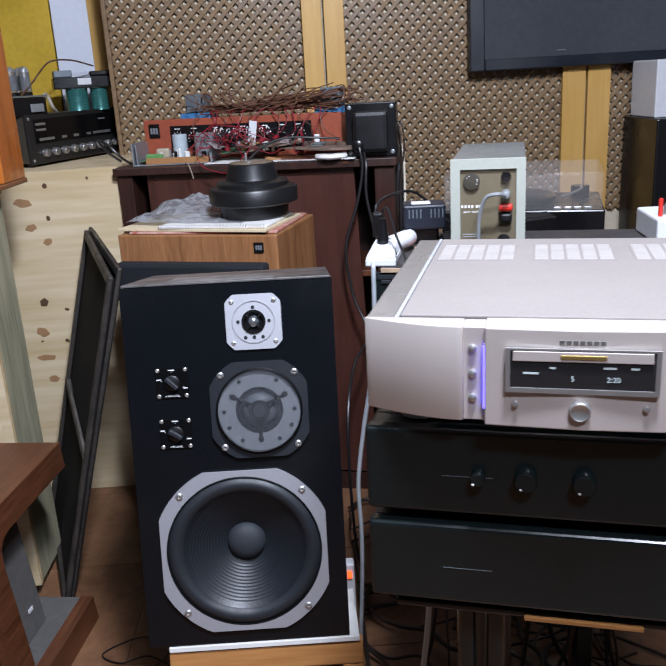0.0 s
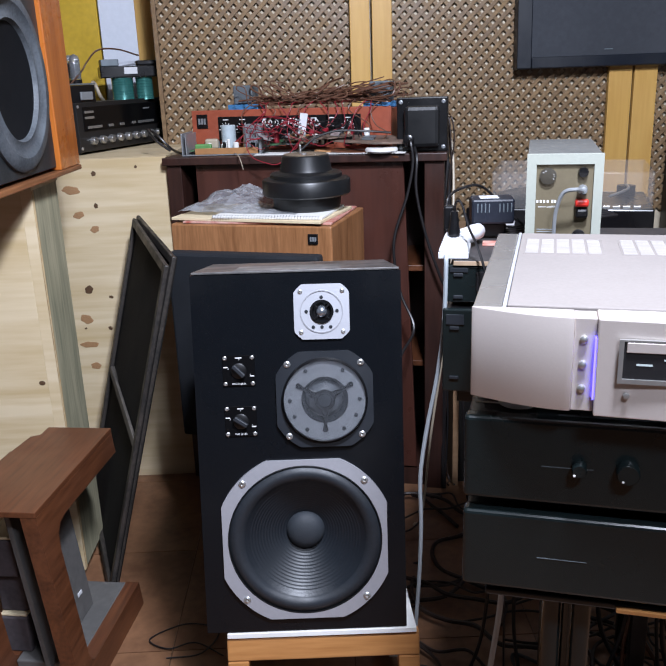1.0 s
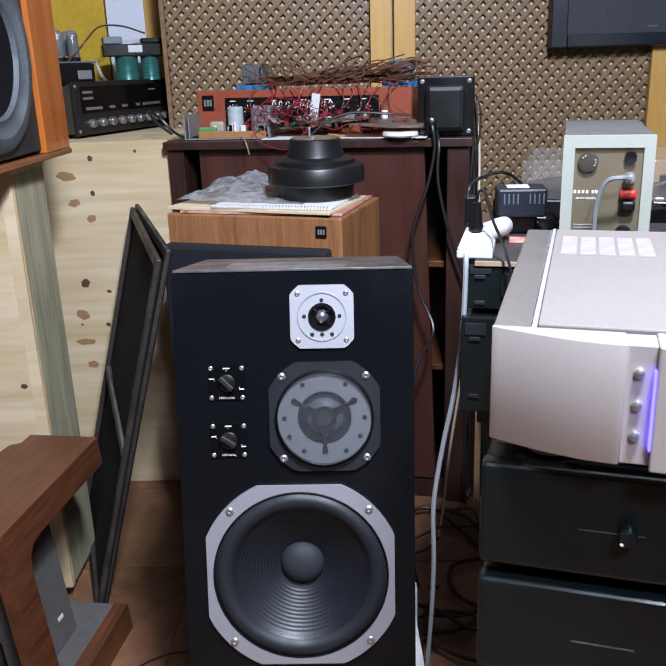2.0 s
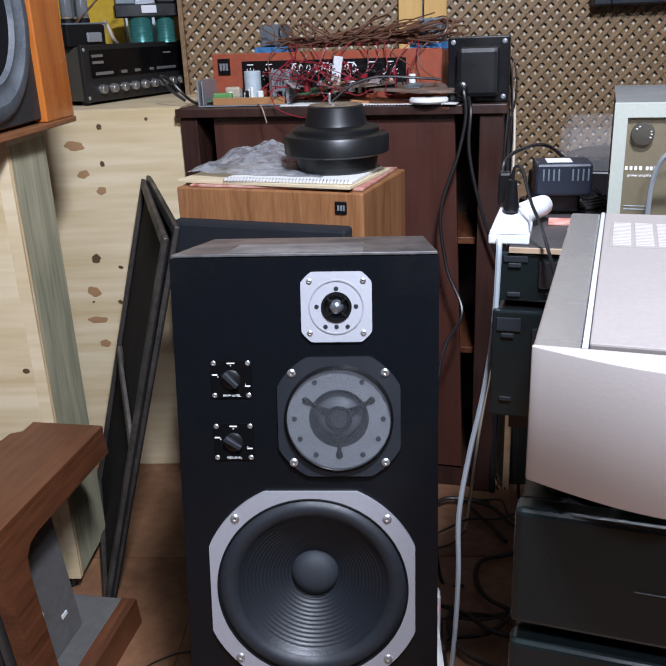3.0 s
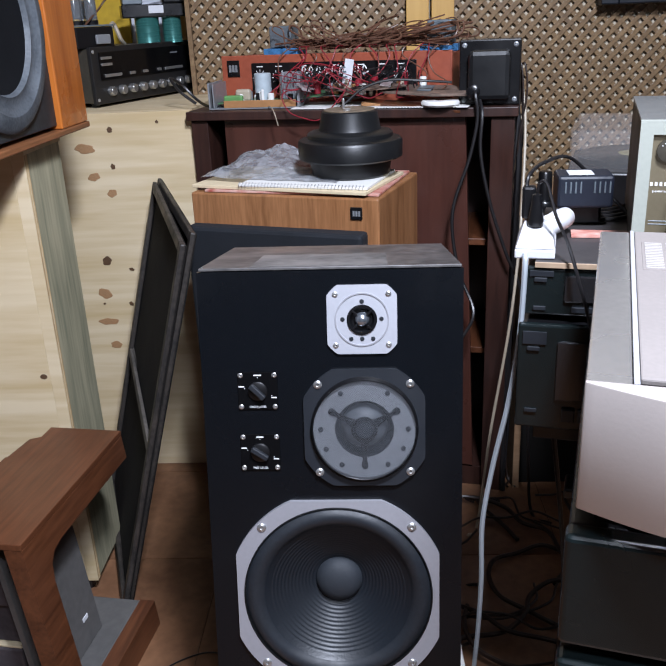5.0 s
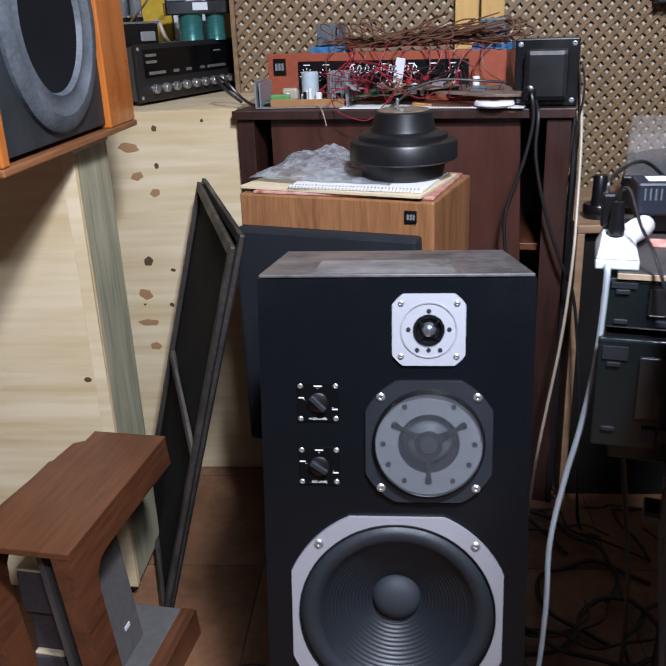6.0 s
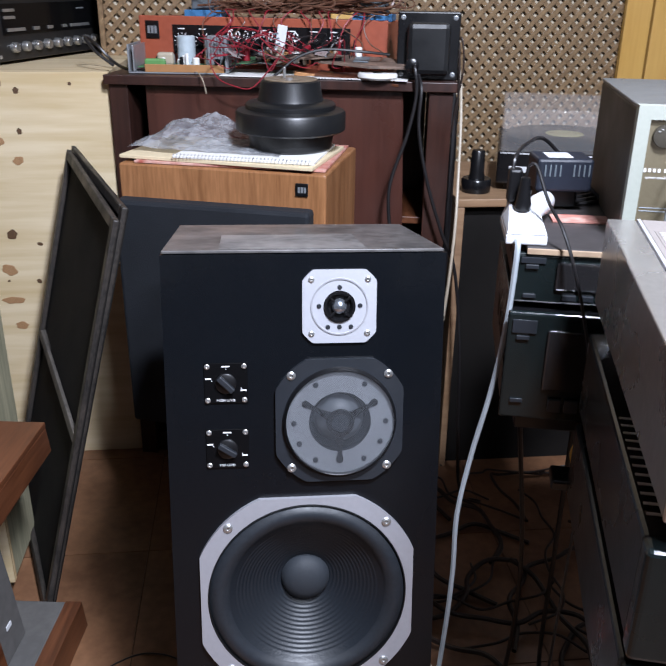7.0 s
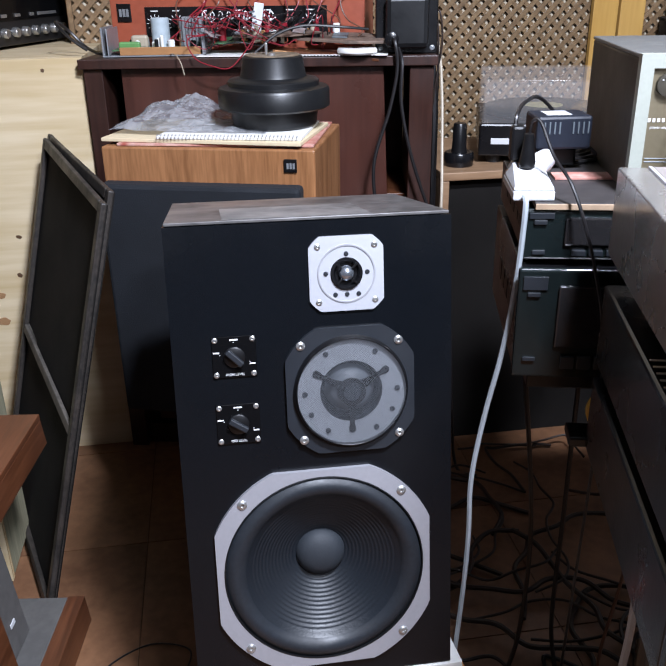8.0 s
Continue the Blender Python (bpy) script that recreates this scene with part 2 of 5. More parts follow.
def box(x0, x1, y0, y1, z0, z1, bevel=0.002, seg=2, bm=None):
    own = bm is None
    bm = bm or bmesh.new()
    r = bmesh.ops.create_cube(bm, size=1, matrix=Matrix.LocRotScale(((x0 + x1) / 2, (y0 + y1) / 2, (z0 + z1) / 2), None, (x1 - x0, y1 - y0, z1 - z0)))
    if bevel:
        vs = set(r["verts"])
        es = [e for e in bm.edges if e.verts[0] in vs and e.verts[1] in vs]
        bmesh.ops.bevel(bm, geom=es, offset=bevel, segments=seg, profile=0.5, affect="EDGES")
    return bm


def lathe(profile, seg=48, bm=None):
    """Turns (radius, height) round z."""
    bm = bm or bmesh.new()
    rings = []
    for r, z in profile:
        if r < 1e-6:
            rings.append([bm.verts.new((0, 0, z))])
        else:
            rings.append([bm.verts.new((r * math.cos(2 * math.pi * k / seg), r * math.sin(2 * math.pi * k / seg), z)) for k in range(seg)])
    for a, b in zip(rings, rings[1:]):
        for k in range(seg):
            q = (k + 1) % seg
            if len(a) == 1 and len(b) > 1:
                bm.faces.new((a[0], b[q], b[k]))
            elif len(b) == 1 and len(a) > 1:
                bm.faces.new((a[k], a[q], b[0]))
            elif len(a) > 1:
                bm.faces.new((a[k], a[q], b[q], b[k]))
    bmesh.ops.recalc_face_normals(bm, faces=bm.faces)
    return bm


def disc(r, h, seg=24, bev=0.0008):
    return lathe([(0, 0), (r, 0), (r, h - bev), (r - bev, h), (0, h)], seg)


FRONT = pose(0, 0, 0, 90, 0, 0)  # turns a lathe's axis to face -y


def slab(outline, y0, y1, bevel=0.0015):
    """A plate in the x-z plane from an outline, from y0 to y1."""
    bm = bmesh.new()
    f = bm.faces.new([bm.verts.new((x, y0, z)) for x, z in outline])
    r = bmesh.ops.extrude_face_region(bm, geom=[f])
    bmesh.ops.translate(bm, vec=(0, y1 - y0, 0), verts=[v for v in r["geom"] if isinstance(v, bmesh.types.BMVert)])
    bmesh.ops.recalc_face_normals(bm, faces=bm.faces)
    if bevel:
        es = [e for e in bm.edges if len(e.link_faces) == 2 and e.calc_face_angle(0) > 0.7]
        bmesh.ops.bevel(bm, geom=es, offset=bevel, segments=2, profile=0.5, affect="EDGES")
    return bm


def slab_xy(outline, z0, z1, bevel=0.004):
    bm = bmesh.new()
    f = bm.faces.new([bm.verts.new((x, y, z0)) for x, y in outline])
    r = bmesh.ops.extrude_face_region(bm, geom=[f])
    bmesh.ops.translate(bm, vec=(0, 0, z1 - z0), verts=[v for v in r["geom"] if isinstance(v, bmesh.types.BMVert)])
    bmesh.ops.recalc_face_normals(bm, faces=bm.faces)
    bmesh.ops.bevel(bm, geom=[e for e in bm.edges if e.calc_face_angle(0) > 0.7], offset=bevel, segments=2, profile=0.5, affect="EDGES")
    return bm


def ring_slab(outer, inner, y0, y1):
    """A plate with a hole; both outlines have as many points, in step."""
    bm = bmesh.new()
    n = len(outer)
    v = [[bm.verts.new((x, y, z)) for x, z in o] for o in (outer, inner) for y in (y0, y1)]
    for k in range(n):
        q = (k + 1) % n
        for a, b in ((0, 2), (3, 1), (1, 0), (2, 3)):
            bm.faces.new((v[a][k], v[a][q], v[b][q], v[b][k]))
    bmesh.ops.recalc_face_normals(bm, faces=bm.faces)
    return bm


def cut_square(half, rad, cx, cz, n=96):
    """A square with arcs for corners: the square met with a circle."""
    out = []
    for k in range(n):
        a = 2 * math.pi * (k + 0.5) / n
        r = min(half / max(abs(math.cos(a)), abs(math.sin(a))), rad)
        out.append((cx + r * math.cos(a), cz + r * math.sin(a)))
    return out


def circle(r, cx, cz, n=96):
    return [(cx + r * math.cos(2 * math.pi * (k + 0.5) / n), cz + r * math.sin(2 * math.pi * (k + 0.5) / n)) for k in range(n)]


def spline(points, n=8):
    pts = [Vector(p) for p in points]
    pts = [2 * pts[0] - pts[1]] + pts + [2 * pts[-1] - pts[-2]]
    out = []
    for a, b, c, d in zip(pts, pts[1:], pts[2:], pts[3:]):
        for k in range(n):
            t = k / n
            out.append(0.5 * (2 * b + (c - a) * t + (2 * a - 5 * b + 4 * c - d) * t * t + (3 * b - a - 3 * c + d) * t ** 3))
    return out + [pts[-2]]


def cord(points, r, n=8, seg=7, bm=None):
    """A round cord along a smooth line."""
    bm = bm or bmesh.new()
    line = spline(points, n)
    up, rings = Vector((0.13, 0.21, 0.97)), []
    for k, p in enumerate(line):
        d = (line[min(k + 1, len(line) - 1)] - line[max(k - 1, 0)]).normalized()
        s = d.cross(up)
        s = s.normalized() if s.length > 1e-4 else Vector((1, 0, 0))
        up = s.cross(d).normalized()
        rings.append([bm.verts.new(p + r * (math.cos(2 * math.pi * j / seg) * s + math.sin(2 * math.pi * j / seg) * up)) for j in range(seg)])
    for a, b in zip(rings, rings[1:]):
        for j in range(seg):
            q = (j + 1) % seg
            bm.faces.new((a[j], a[q], b[q], b[j]))
    bm.faces.new(rings[0][::-1])
    bm.faces.new(rings[-1])
    return bm


def cable(name, points, r, material, label, category="cable"):
    base = Vector(points[0])
    ob = part(name, cord([Vector(p) - base for p in points], r), material, None, smooth=True, m=Matrix.Translation(base))
    return tagged(ob, label, category)


def words(body, size, material, parent, m, name="lettering"):
    cu = bpy.data.curves.new(name, "FONT")
    cu.body, cu.size, cu.extrude, cu.align_x, cu.align_y = body, size, 0.0002, "CENTER", "CENTER"
    tmp = new("tmp", cu)
    me = bpy.data.meshes.new_from_object(tmp.evaluated_get(bpy.context.evaluated_depsgraph_get()))
    bpy.data.objects.remove(tmp)
    me.materials.append(material)
    ob = new(name, me)
    ob.parent, ob.matrix_basis = parent, m
    return ob


def screw(parent, x, z, y, r=0.005, material=None, name="screw"):
    bm = lathe([(0, 0), (r, 0), (r, r * 0.18), (r * 0.75, r * 0.4), (r * 0.42, r * 0.46), (r * 0.34, r * 0.1), (0, r * 0.1)], 14)
    return part(name, bm, material or M_CHROME, parent, smooth=True, m=Matrix.Translation((x, y, z)) @ FRONT)


# ---- the room ----
X0, X1, Y0, Y1, H = -2.0, 2.4, -3.0, 2.3, 2.6


def structure(name, bm, material, label):
    return tagged(part(name, bm, material, None), label, kind="structure")


floor = structure("floor", box(X0, X1, Y0, Y1, -0.12, -0.003, 0), M_GROUT, "brown glazed tile floor with dark joints")
# Ceiling and three walls are unseen; their grey sets the bounced fill.
structure("ceiling", box(X0, X1, Y0, Y1, H, H + 0.1, 0), M_CEIL, "unseen ceiling, grey set for the bounced light")
structure("wall_west", box(X0 - 0.1, X0, Y0, Y1, -0.12, H, 0), M_WALL, "unseen wall, grey set for the bounced light")
structure("wall_east", box(X1, X1 + 0.1, Y0, Y1, -0.12, H, 0), M_WALL, "unseen wall, grey set for the bounced light")
structure("wall_south", box(X0, X1, Y0 - 0.1, Y0, -0.12, H, 0), M_WALL, "unseen wall, grey set for the bounced light")
structure("wall_north", box(X0, X1, Y1, Y1 + 0.1, -0.12, H, 0), M_WALLW, "white painted wall behind the bench")
structure("wall_lattice_back", box(-0.4515, X1, 1.7275, 1.79, 0, H, 0), M_WALLB, "cream wall behind the wooden lattice")
tagged(part("curtain", slab([(-1.3, 1.0455), (-0.709, 1.0455), (-0.704, 2.6), (-1.3, 2.6)], 1.95, 1.965), M_YELLOW, None), "plain yellow curtain hanging behind the bench", "curtain")
structure("trim_post", box(-0.572, -0.498, 1.95, 2.02, 1.0455, H, 0.003), M_POST, "yellow pine corner post behind the bench")
structure("trim_edge", box(-0.466, -0.452, 1.69, 1.734, 0, H, 0.002), M_LATTICE, "brown wooden edge strip of the lattice")
# Added board, nearer the lamps, stands in for the brightly lit white wall.
tagged(part("white_board", box(-0.703, -0.5725, 1.955, 1.975, 1.0455, 2.4, 0.002), M_WALLW, None), "white board added for the bright wall behind the bench", "board")


# ---- three-way loudspeaker on its slanted stand ----
SPEAKER = pose(0.0045, 0.0695, 0.264, -10, 0.6, 0)


def holed_band(bm, x0, x1, z0, z1, cx, cz, r, y0, y1):
    """A rectangle of the baffle with a round hole through it."""
    ang = sorted([math.atan2(z - cz, x - cx) for x in (x0, x1) for z in (z0, z1)] + [2 * math.pi * k / 72 - math.pi + 0.011 for k in range(72)])
    outer, inner = [], []
    for a in ang:
        c, s = math.cos(a), math.sin(a)
        q = min(((x1 if c > 0 else x0) - cx) / c if abs(c) > 1e-9 else 9, ((z1 if s > 0 else z0) - cz) / s if abs(s) > 1e-9 else 9)
        outer.append((cx + q * c, cz + q * s))
        inner.append((cx + r * c, cz + r * s))
    n = len(ang)
    v = [[bm.verts.new((x, y, z)) for x, z in o] for o in (outer, inner) for y in (y0, y1)]
    for k in range(n):
        q = (k + 1) % n
        for a, b in ((0, 2), (1, 0), (2, 3)):
            bm.faces.new((v[a][k], v[a][q], v[b][q], v[b][k]))
    bmesh.ops.recalc_face_normals(bm, faces=bm.faces)


def loudspeaker():
    s = thing("loudspeaker", SPEAKER, "black three-way studio loudspeaker tilted back on a wooden stand", "loudspeaker")
    w, h, d = 0.1875, 0.675, 0.326
    part("cabinet", box(-w, w, 0.0705, d, 0, h - 0.004, 0.003), M_BLACK, s)
    bm = bmesh.new()
    for z0, z1, cx, cz, r in ((0.0, 0.345, 0.002, 0.178, 0.141), (0.345, 0.545, 0.046, 0.442, 0.074), (0.545, h - 0.004, 0.045, 0.601, 0.0204)):
        holed_band(bm, -w, w, z0, z1, cx, cz, r, 0.0, 0.07)
    bmesh.ops.remove_doubles(bm, verts=bm.verts[:], dist=0.0001)
    part("baffle", bm, M_BLACK, s)
    part("top_panel", box(-w + 0.002, w - 0.002, 0.004, d - 0.002, h - 0.003, h + 0.0012, 0.001), M_DUSTSHEEN, s, "dusty scuffed top with a pale sheen painted in")
    part("film_patch", box(-w + 0.075, w - 0.105, 0.012, 0.17, h + 0.0014, h + 0.0018, 0), M_FILMSHEEN, s, "dull film patch with a pale streak painted in")
    # tweeter
    cx, cz = 0.045, 0.601
    tw = part("tweeter", ring_slab(cut_square(0.0495, 0.0605, cx, cz), circle(0.0215, cx, cz), -0.004, 0.001), M_ALU_L, s, "silver tweeter plate")
    part("rim", lathe([(0.0385, 0), (0.0385, 0.0012), (0.0365, 0.0012), (0.0365, 0)], 56), M_ALU, tw, smooth=True, m=Matrix.Translation((cx, -0.004, cz)) @ FRONT)
    part("throat", lathe([(0.0208, 0.0), (0.0208, 0.0025), (0.0178, 0.0025), (0.0145, -0.004), (0.0, -0.005)], 40), M_PLASTIC, tw, smooth=True, m=Matrix.Translation((cx, -0.0042, cz)) @ FRONT)
    part("dome", lathe([(0.0105, 0), (0.0098, 0.004), (0.0075, 0.0075), (0.004, 0.0095), (0, 0.0102)], 32), M_DOME, tw, "metal dome", smooth=True, m=Matrix.Translation((cx, -0.001, cz)) @ FRONT)
    for k in range(4):
        a = 2 * math.pi * k / 4 + 0.785
        part("guard_arm", box(0.010, 0.019, -0.001, 0.001, -0.0014, 0.0014, 0.0004), M_PLASTIC, tw, m=Matrix.Translation((cx, -0.0075, cz)) @ Matrix.Rotation(a, 4, "Y"))
    for dx, dz in ((-0.0375, 0.0365), (0.0375, 0.0365), (-0.0375, -0.0365), (0.0375, -0.0365)):
        screw(tw, cx + dx, cz + dz, -0.004, 0.0042)
    for dx, dz in ((0, 0.026), (-0.0275, 0.001), (0.0275, 0.001), (-0.0155, -0.0275), (0, -0.0275), (0.0155, -0.0275)):
        part("small_bolt", disc(0.0032, 0.0015, 12), M_RIM, tw, m=Matrix.Translation((cx + dx, -0.004, cz + dz)) @ FRONT)
    # midrange
    cx, cz = 0.046, 0.442
    md = part("midrange", ring_slab(cut_square(0.0875, 0.0985, cx, cz), circle(0.075, cx, cz), -0.007, 0.001), M_RIM, s, "dark cast midrange frame")
    part("rim", lathe([(0.0775, 0), (0.0775, 0.006), (0.0745, 0.0105), (0.0735, 0.0095), (0.0735, -0.006)], 72), M_PLASTIC, md, smooth=True, m=Matrix.Translation((cx, -0.007, cz)) @ FRONT)
    part("diaphragm", lathe([(0.074, -0.004), (0.046, -0.0055), (0.044, -0.012), (0.03, -0.009), (0.02, -0.003), (0.0, 0.001)], 64), M_CONE, md, smooth=True, m=Matrix.Translation((cx, -0.001, cz)) @ FRONT)
    part("backing_ring", lathe([(0.0735, 0), (0.0735, 0.001), (0.0425, 0.001), (0.0425, 0)], 72), M_MESHB, md, "grey ring behind the mesh", smooth=True, m=Matrix.Translation((cx, -0.0095, cz)) @ FRONT)
    part("dome", lathe([(0.034, 0), (0.031, 0.009), (0.024, 0.0165), (0.012, 0.0205), (0.0, 0.0215)], 48), M_MDOME, md, "grey dome behind the mesh", smooth=True, m=Matrix.Translation((cx, 0.0085, cz)) @ FRONT)
    part("hub", lathe([(0.0195, 0), (0.019, 0.002), (0.0135, 0.003), (0.0125, 0.0012), (0.006, 0.0022), (0, 0.0024)], 36), M_PLASTIC, md, smooth=True, m=Matrix.Translation((cx, -0.0135, cz)) @ FRONT)
    part("hub_cap", disc(0.0122, 0.0008, 32), M_CAP, md, smooth=True, m=Matrix.Translation((cx, -0.0158, cz)) @ FRONT)
    for a in (math.pi / 2, math.pi / 2 + 2.094, math.pi / 2 - 2.094):
        arm = slab([(0.014, -0.0075), (0.03, -0.0042), (0.047, -0.003), (0.051, -0.0048), (0.057, -0.0048), (0.0595, 0), (0.057, 0.0048), (0.051, 0.0048), (0.047, 0.003), (0.03, 0.0042), (0.014, 0.0075)], -0.0125, -0.0102, 0.0006)
        part("guard_arm", arm, M_PLASTIC, md, m=Matrix.Translation((cx, 0, cz)) @ Matrix.Rotation(a, 4, "Y"))
    part("mesh_grille", mesh_screen(0.0735), M_MESH, md, "fine wire mesh", m=Matrix.Translation((cx, -0.0175, cz)) @ Matrix.Rotation(radians(38), 4, "Y"))
    for deg in (32, 90, 118, 148, -32, -90, -118, -148):
        a = radians(90 - deg)
        part("small_bolt", disc(0.0038, 0.002, 12), M_RIM, md, m=Matrix.Translation((cx + 0.063 * math.cos(a), -0.0105, cz + 0.063 * math.sin(a))) @ FRONT)
    for dx, dz in ((-0.066, 0.066), (0.066, 0.066), (-0.066, -0.066), (0.066, -0.066)):
        screw(md, cx + dx, cz + dz, -0.007, 0.0062)
    # woofer
    cx, cz = 0.002, 0.178
    wf = part("woofer", ring_slab(cut_square(0.152, 0.1665, cx, cz, 128), circle(0.1425, cx, cz, 128), -0.007, 0.001), M_ALU, s, "grey cast woofer frame")
    part("gasket", lathe([(0.1425, -0.004), (0.1425, 0.001), (0.1408, 0.0015), (0.1402, -0.004)], 96), M_RUBBER, wf, smooth=True, m=Matrix.Translation((cx, -0.006, cz)) @ FRONT)
    roll = [(0.1405 - 0.0285 * k / 16, 0.0085 * math.sin(math.pi * k / 16) ** 0.8 - 0.002) for k in range(17)]
    part("surround", lathe(roll, 96), M_SURR, wf, "rubber roll surround", smooth=True, m=Matrix.Translation((cx, -0.004, cz)) @ FRONT)
    prof = []
    for k in range(61):
        r = 0.1122 - (0.1122 - 0.034) * k / 60
        z = -0.002 - 0.052 * (k / 60) ** 0.9
        prof.append((r, z + 0.0005 * math.sin(k * 2 * math.pi / 4.0) * (1 if k > 6 else 0)))
    part("cone", lathe(prof, 96), M_CONE, wf, "ribbed black paper cone", smooth=True, m=Matrix.Translation((cx, -0.004, cz)) @ FRONT)
    part("dust_cap", lathe([(0.0365, -0.053), (0.035, -0.047), (0.029, -0.0395), (0.019, -0.0345), (0.008, -0.0325), (0, -0.032)], 56), M_CAP, wf, "black dust cap", smooth=True, m=Matrix.Translation((cx, -0.004, cz)) @ FRONT)
    for dx, dz in ((-0.1115, 0.1115), (0.1115, 0.1115), (-0.1115, -0.1115), (0.1115, -0.1115)):
        screw(wf, cx + dx, cz + dz, -0.007, 0.0068)
    # level controls
    for cz, text, turn in ((0.4985, "HIGH LEVEL", 45), (0.4055, "MID LEVEL", 33)):
        cx = -0.107
        lp = part("level_control", box(cx - 0.029, cx + 0.029, -0.0025, 0.001, cz - 0.028, cz + 0.028, 0.001), M_DIAL, s, "glossy black level control plate")
        part("knob", lathe([(0.0142, 0), (0.0138, 0.0025), (0.012, 0.0035), (0.0, 0.0035)], 32), M_PLASTIC, lp, smooth=True, m=Matrix.Translation((cx, -0.0025, cz)) @ FRONT)
        part("knob_grip", box(-0.0138, 0.0138, -0.0075, 0.0, -0.0042, 0.0042, 0.0018), M_RIM, lp, m=Matrix.Translation((cx, -0.006, cz)) @ Matrix.Rotation(radians(turn), 4, "Y"))
        words(text, 0.0048, M_WHITEINK, lp, Matrix.Translation((cx, -0.0028, cz - 0.0238)) @ FRONT)
        for x0, x1, z0, z1 in ((-0.0055, 0.0055, 0.0225, 0.0243), (-0.0006, 0.0006, 0.0192, 0.0204), (-0.0275, -0.0195, 0.0058, 0.0076), (-0.0195, -0.0183, 0.0032, 0.0044),
                               (0.0195, 0.0272, -0.0108, -0.009), (0.0195, 0.0207, -0.0076, -0.0064)):
            part("mark", box(cx + x0, cx + x1, -0.0031, -0.002, cz + z0, cz + z1, 0), M_WHITEINK, lp)
        for dx in (-0.0245, 0.0245):
            for dz in (-0.0235, 0.0235):
                screw(lp, cx + dx, cz + dz, -0.0025, 0.0038)
    return s


def mesh_screen(r, pitch=0.0018, w=0.0004):
    """A round screen of crossing wires."""
    verts, faces = [], []
    n = int(r / pitch)
    for k in range(-n, n + 1):
        o = k * pitch
        l = math.sqrt(max(r * r - o * o, 0))
        for q in ((o - w / 2, -l, o + w / 2, l), (-l, o - w / 2, l, o + w / 2)):
            b = len(verts)
            y = 0.0 if q[0] > -l - 1e-9 and q[3] == l else 0.0003
            verts += [(q[0], y, q[1]), (q[2], y, q[1]), (q[2], y, q[3]), (q[0], y, q[3])]
            faces.append((b, b + 1, b + 2, b + 3))
    me = bpy.data.meshes.new("tmp_screen")
    me.from_pydata(verts, [], faces)
    bm = bmesh.new()
    bm.from_mesh(me)
    bpy.data.meshes.remove(me)
    return bm


M_MESH = mat("wire_mesh", (0.12, 0.13, 0.145), 0.45, metal=0.3, var=0.05)
M_MDOME = mat("grey_dome", (0.125, 0.138, 0.155), 0.42, var=0.12, scale=20)
loudspeaker()


def speaker_stand():
    s = thing("speaker_stand", pose(0.034, 0.0695, 0.262, -10, 0.6, 0), "honey-coloured wooden stand with a white top board", "stand")
    part("top_board", box(-0.180, 0.176, -0.004, 0.20, -0.010, -0.0005, 0.001), M_PAPER, s, "white laminated top")
    part("front_rail", box(-0.182, 0.182, 0.0, 0.03, -0.058, -0.0125, 0.003), M_STOOL, s)
    part("back_rail", box(-0.15, 0.13, 0.27, 0.30, -0.058, -0.0125, 0.003), M_STOOL, s)
    for x in (-0.182, 0.142):
        part("leg", box(x, x + 0.04, 0.0, 0.034, -0.262, -0.0585, 0.003), M_STOOL, s)
        part("leg", box(x * 0.8, x * 0.8 + 0.03, 0.265, 0.299, -0.205, -0.0585, 0.003), M_STOOL, s)
    return s


speaker_stand()


# ---- teak loudspeaker behind, with papers and a horn driver on it ----
def teak_speaker():
    s = thing("teak_loudspeaker", pose(0.089, 0.713, 0.33, 0, 0, -18.5), "teak loudspeaker with a navy cloth grille", "loudspeaker")
    part("cabinet", box(-0.43, 0, 0, 0.30, 0, 0.58, 0.004), M_TEAK, s)
    part("grille", box(-0.427, -0.022, -0.045, -0.001, 0.012, 0.515, 0.008), M_FABRIC, s, "navy cloth grille")
    b = part("badge", box(-0.06, -0.035, -0.004, 0.001, 0.537, 0.562, 0.001), M_PLASTIC, s, "small square badge")
    for x in (-0.0545, -0.0485, -0.0425):
        part("badge_bar", box(x, x + 0.004, -0.0048, -0.003, 0.544, 0.555, 0), M_GREYMET, b)
    return s


teak_speaker()
st = thing("low_stool", pose(0.089, 0.713, 0, 0, 0, -18.5), "dark low stool beneath the teak loudspeaker", "stool")
part("seat", box(-0.34, -0.03, 0.04, 0.32, 0.30, 0.33, 0.004), M_WALNUT, st)
for x in (-0.33, -0.075):
    for y in (0.05, 0.28):
        part("leg", box(x, x + 0.035, y, y + 0.035, 0, 0.2995, 0.003), M_WALNUT, st)


def sheet(w, d, seed, lift=0.006, n=14, thick=0.0015):
    """A crumpled sheet, w by d, with its lower face near z 0."""
    bm = bmesh.new()
    rnd = random.Random(seed)
    off = Vector((rnd.uniform(0, 50), rnd.uniform(0, 50), 0))
    v = [[bm.verts.new((w * (i / n - 0.5), d * (j / n - 0.5), lift * (0.5 + 0.5 * noise.noise(Vector((i / n * w, j / n * d, 0)) * 8 + off)) + lift * 0.5 * abs(noise.noise(Vector((i * w, j * d, 1)) * 2.3 + off)))) for j in range(n + 1)] for i in range(n + 1)]
    for i in range(n):
        for j in range(n):
            bm.faces.new((v[i][j], v[i + 1][j], v[i + 1][j + 1], v[i][j + 1]))
    low = min(p.co.z for p in bm.verts)
    for p in bm.verts:
        p.co.z -= low
    bmesh.ops.solidify(bm, geom=bm.faces[:], thickness=thick)
    return bm


TOP = 0.911
J = pose(0.089, 0.713, 0, 0, 0, -18.5)


def on_teak(x, y, z, rz=0):
    return J @ pose(x, y, z, 0, 0, rz)


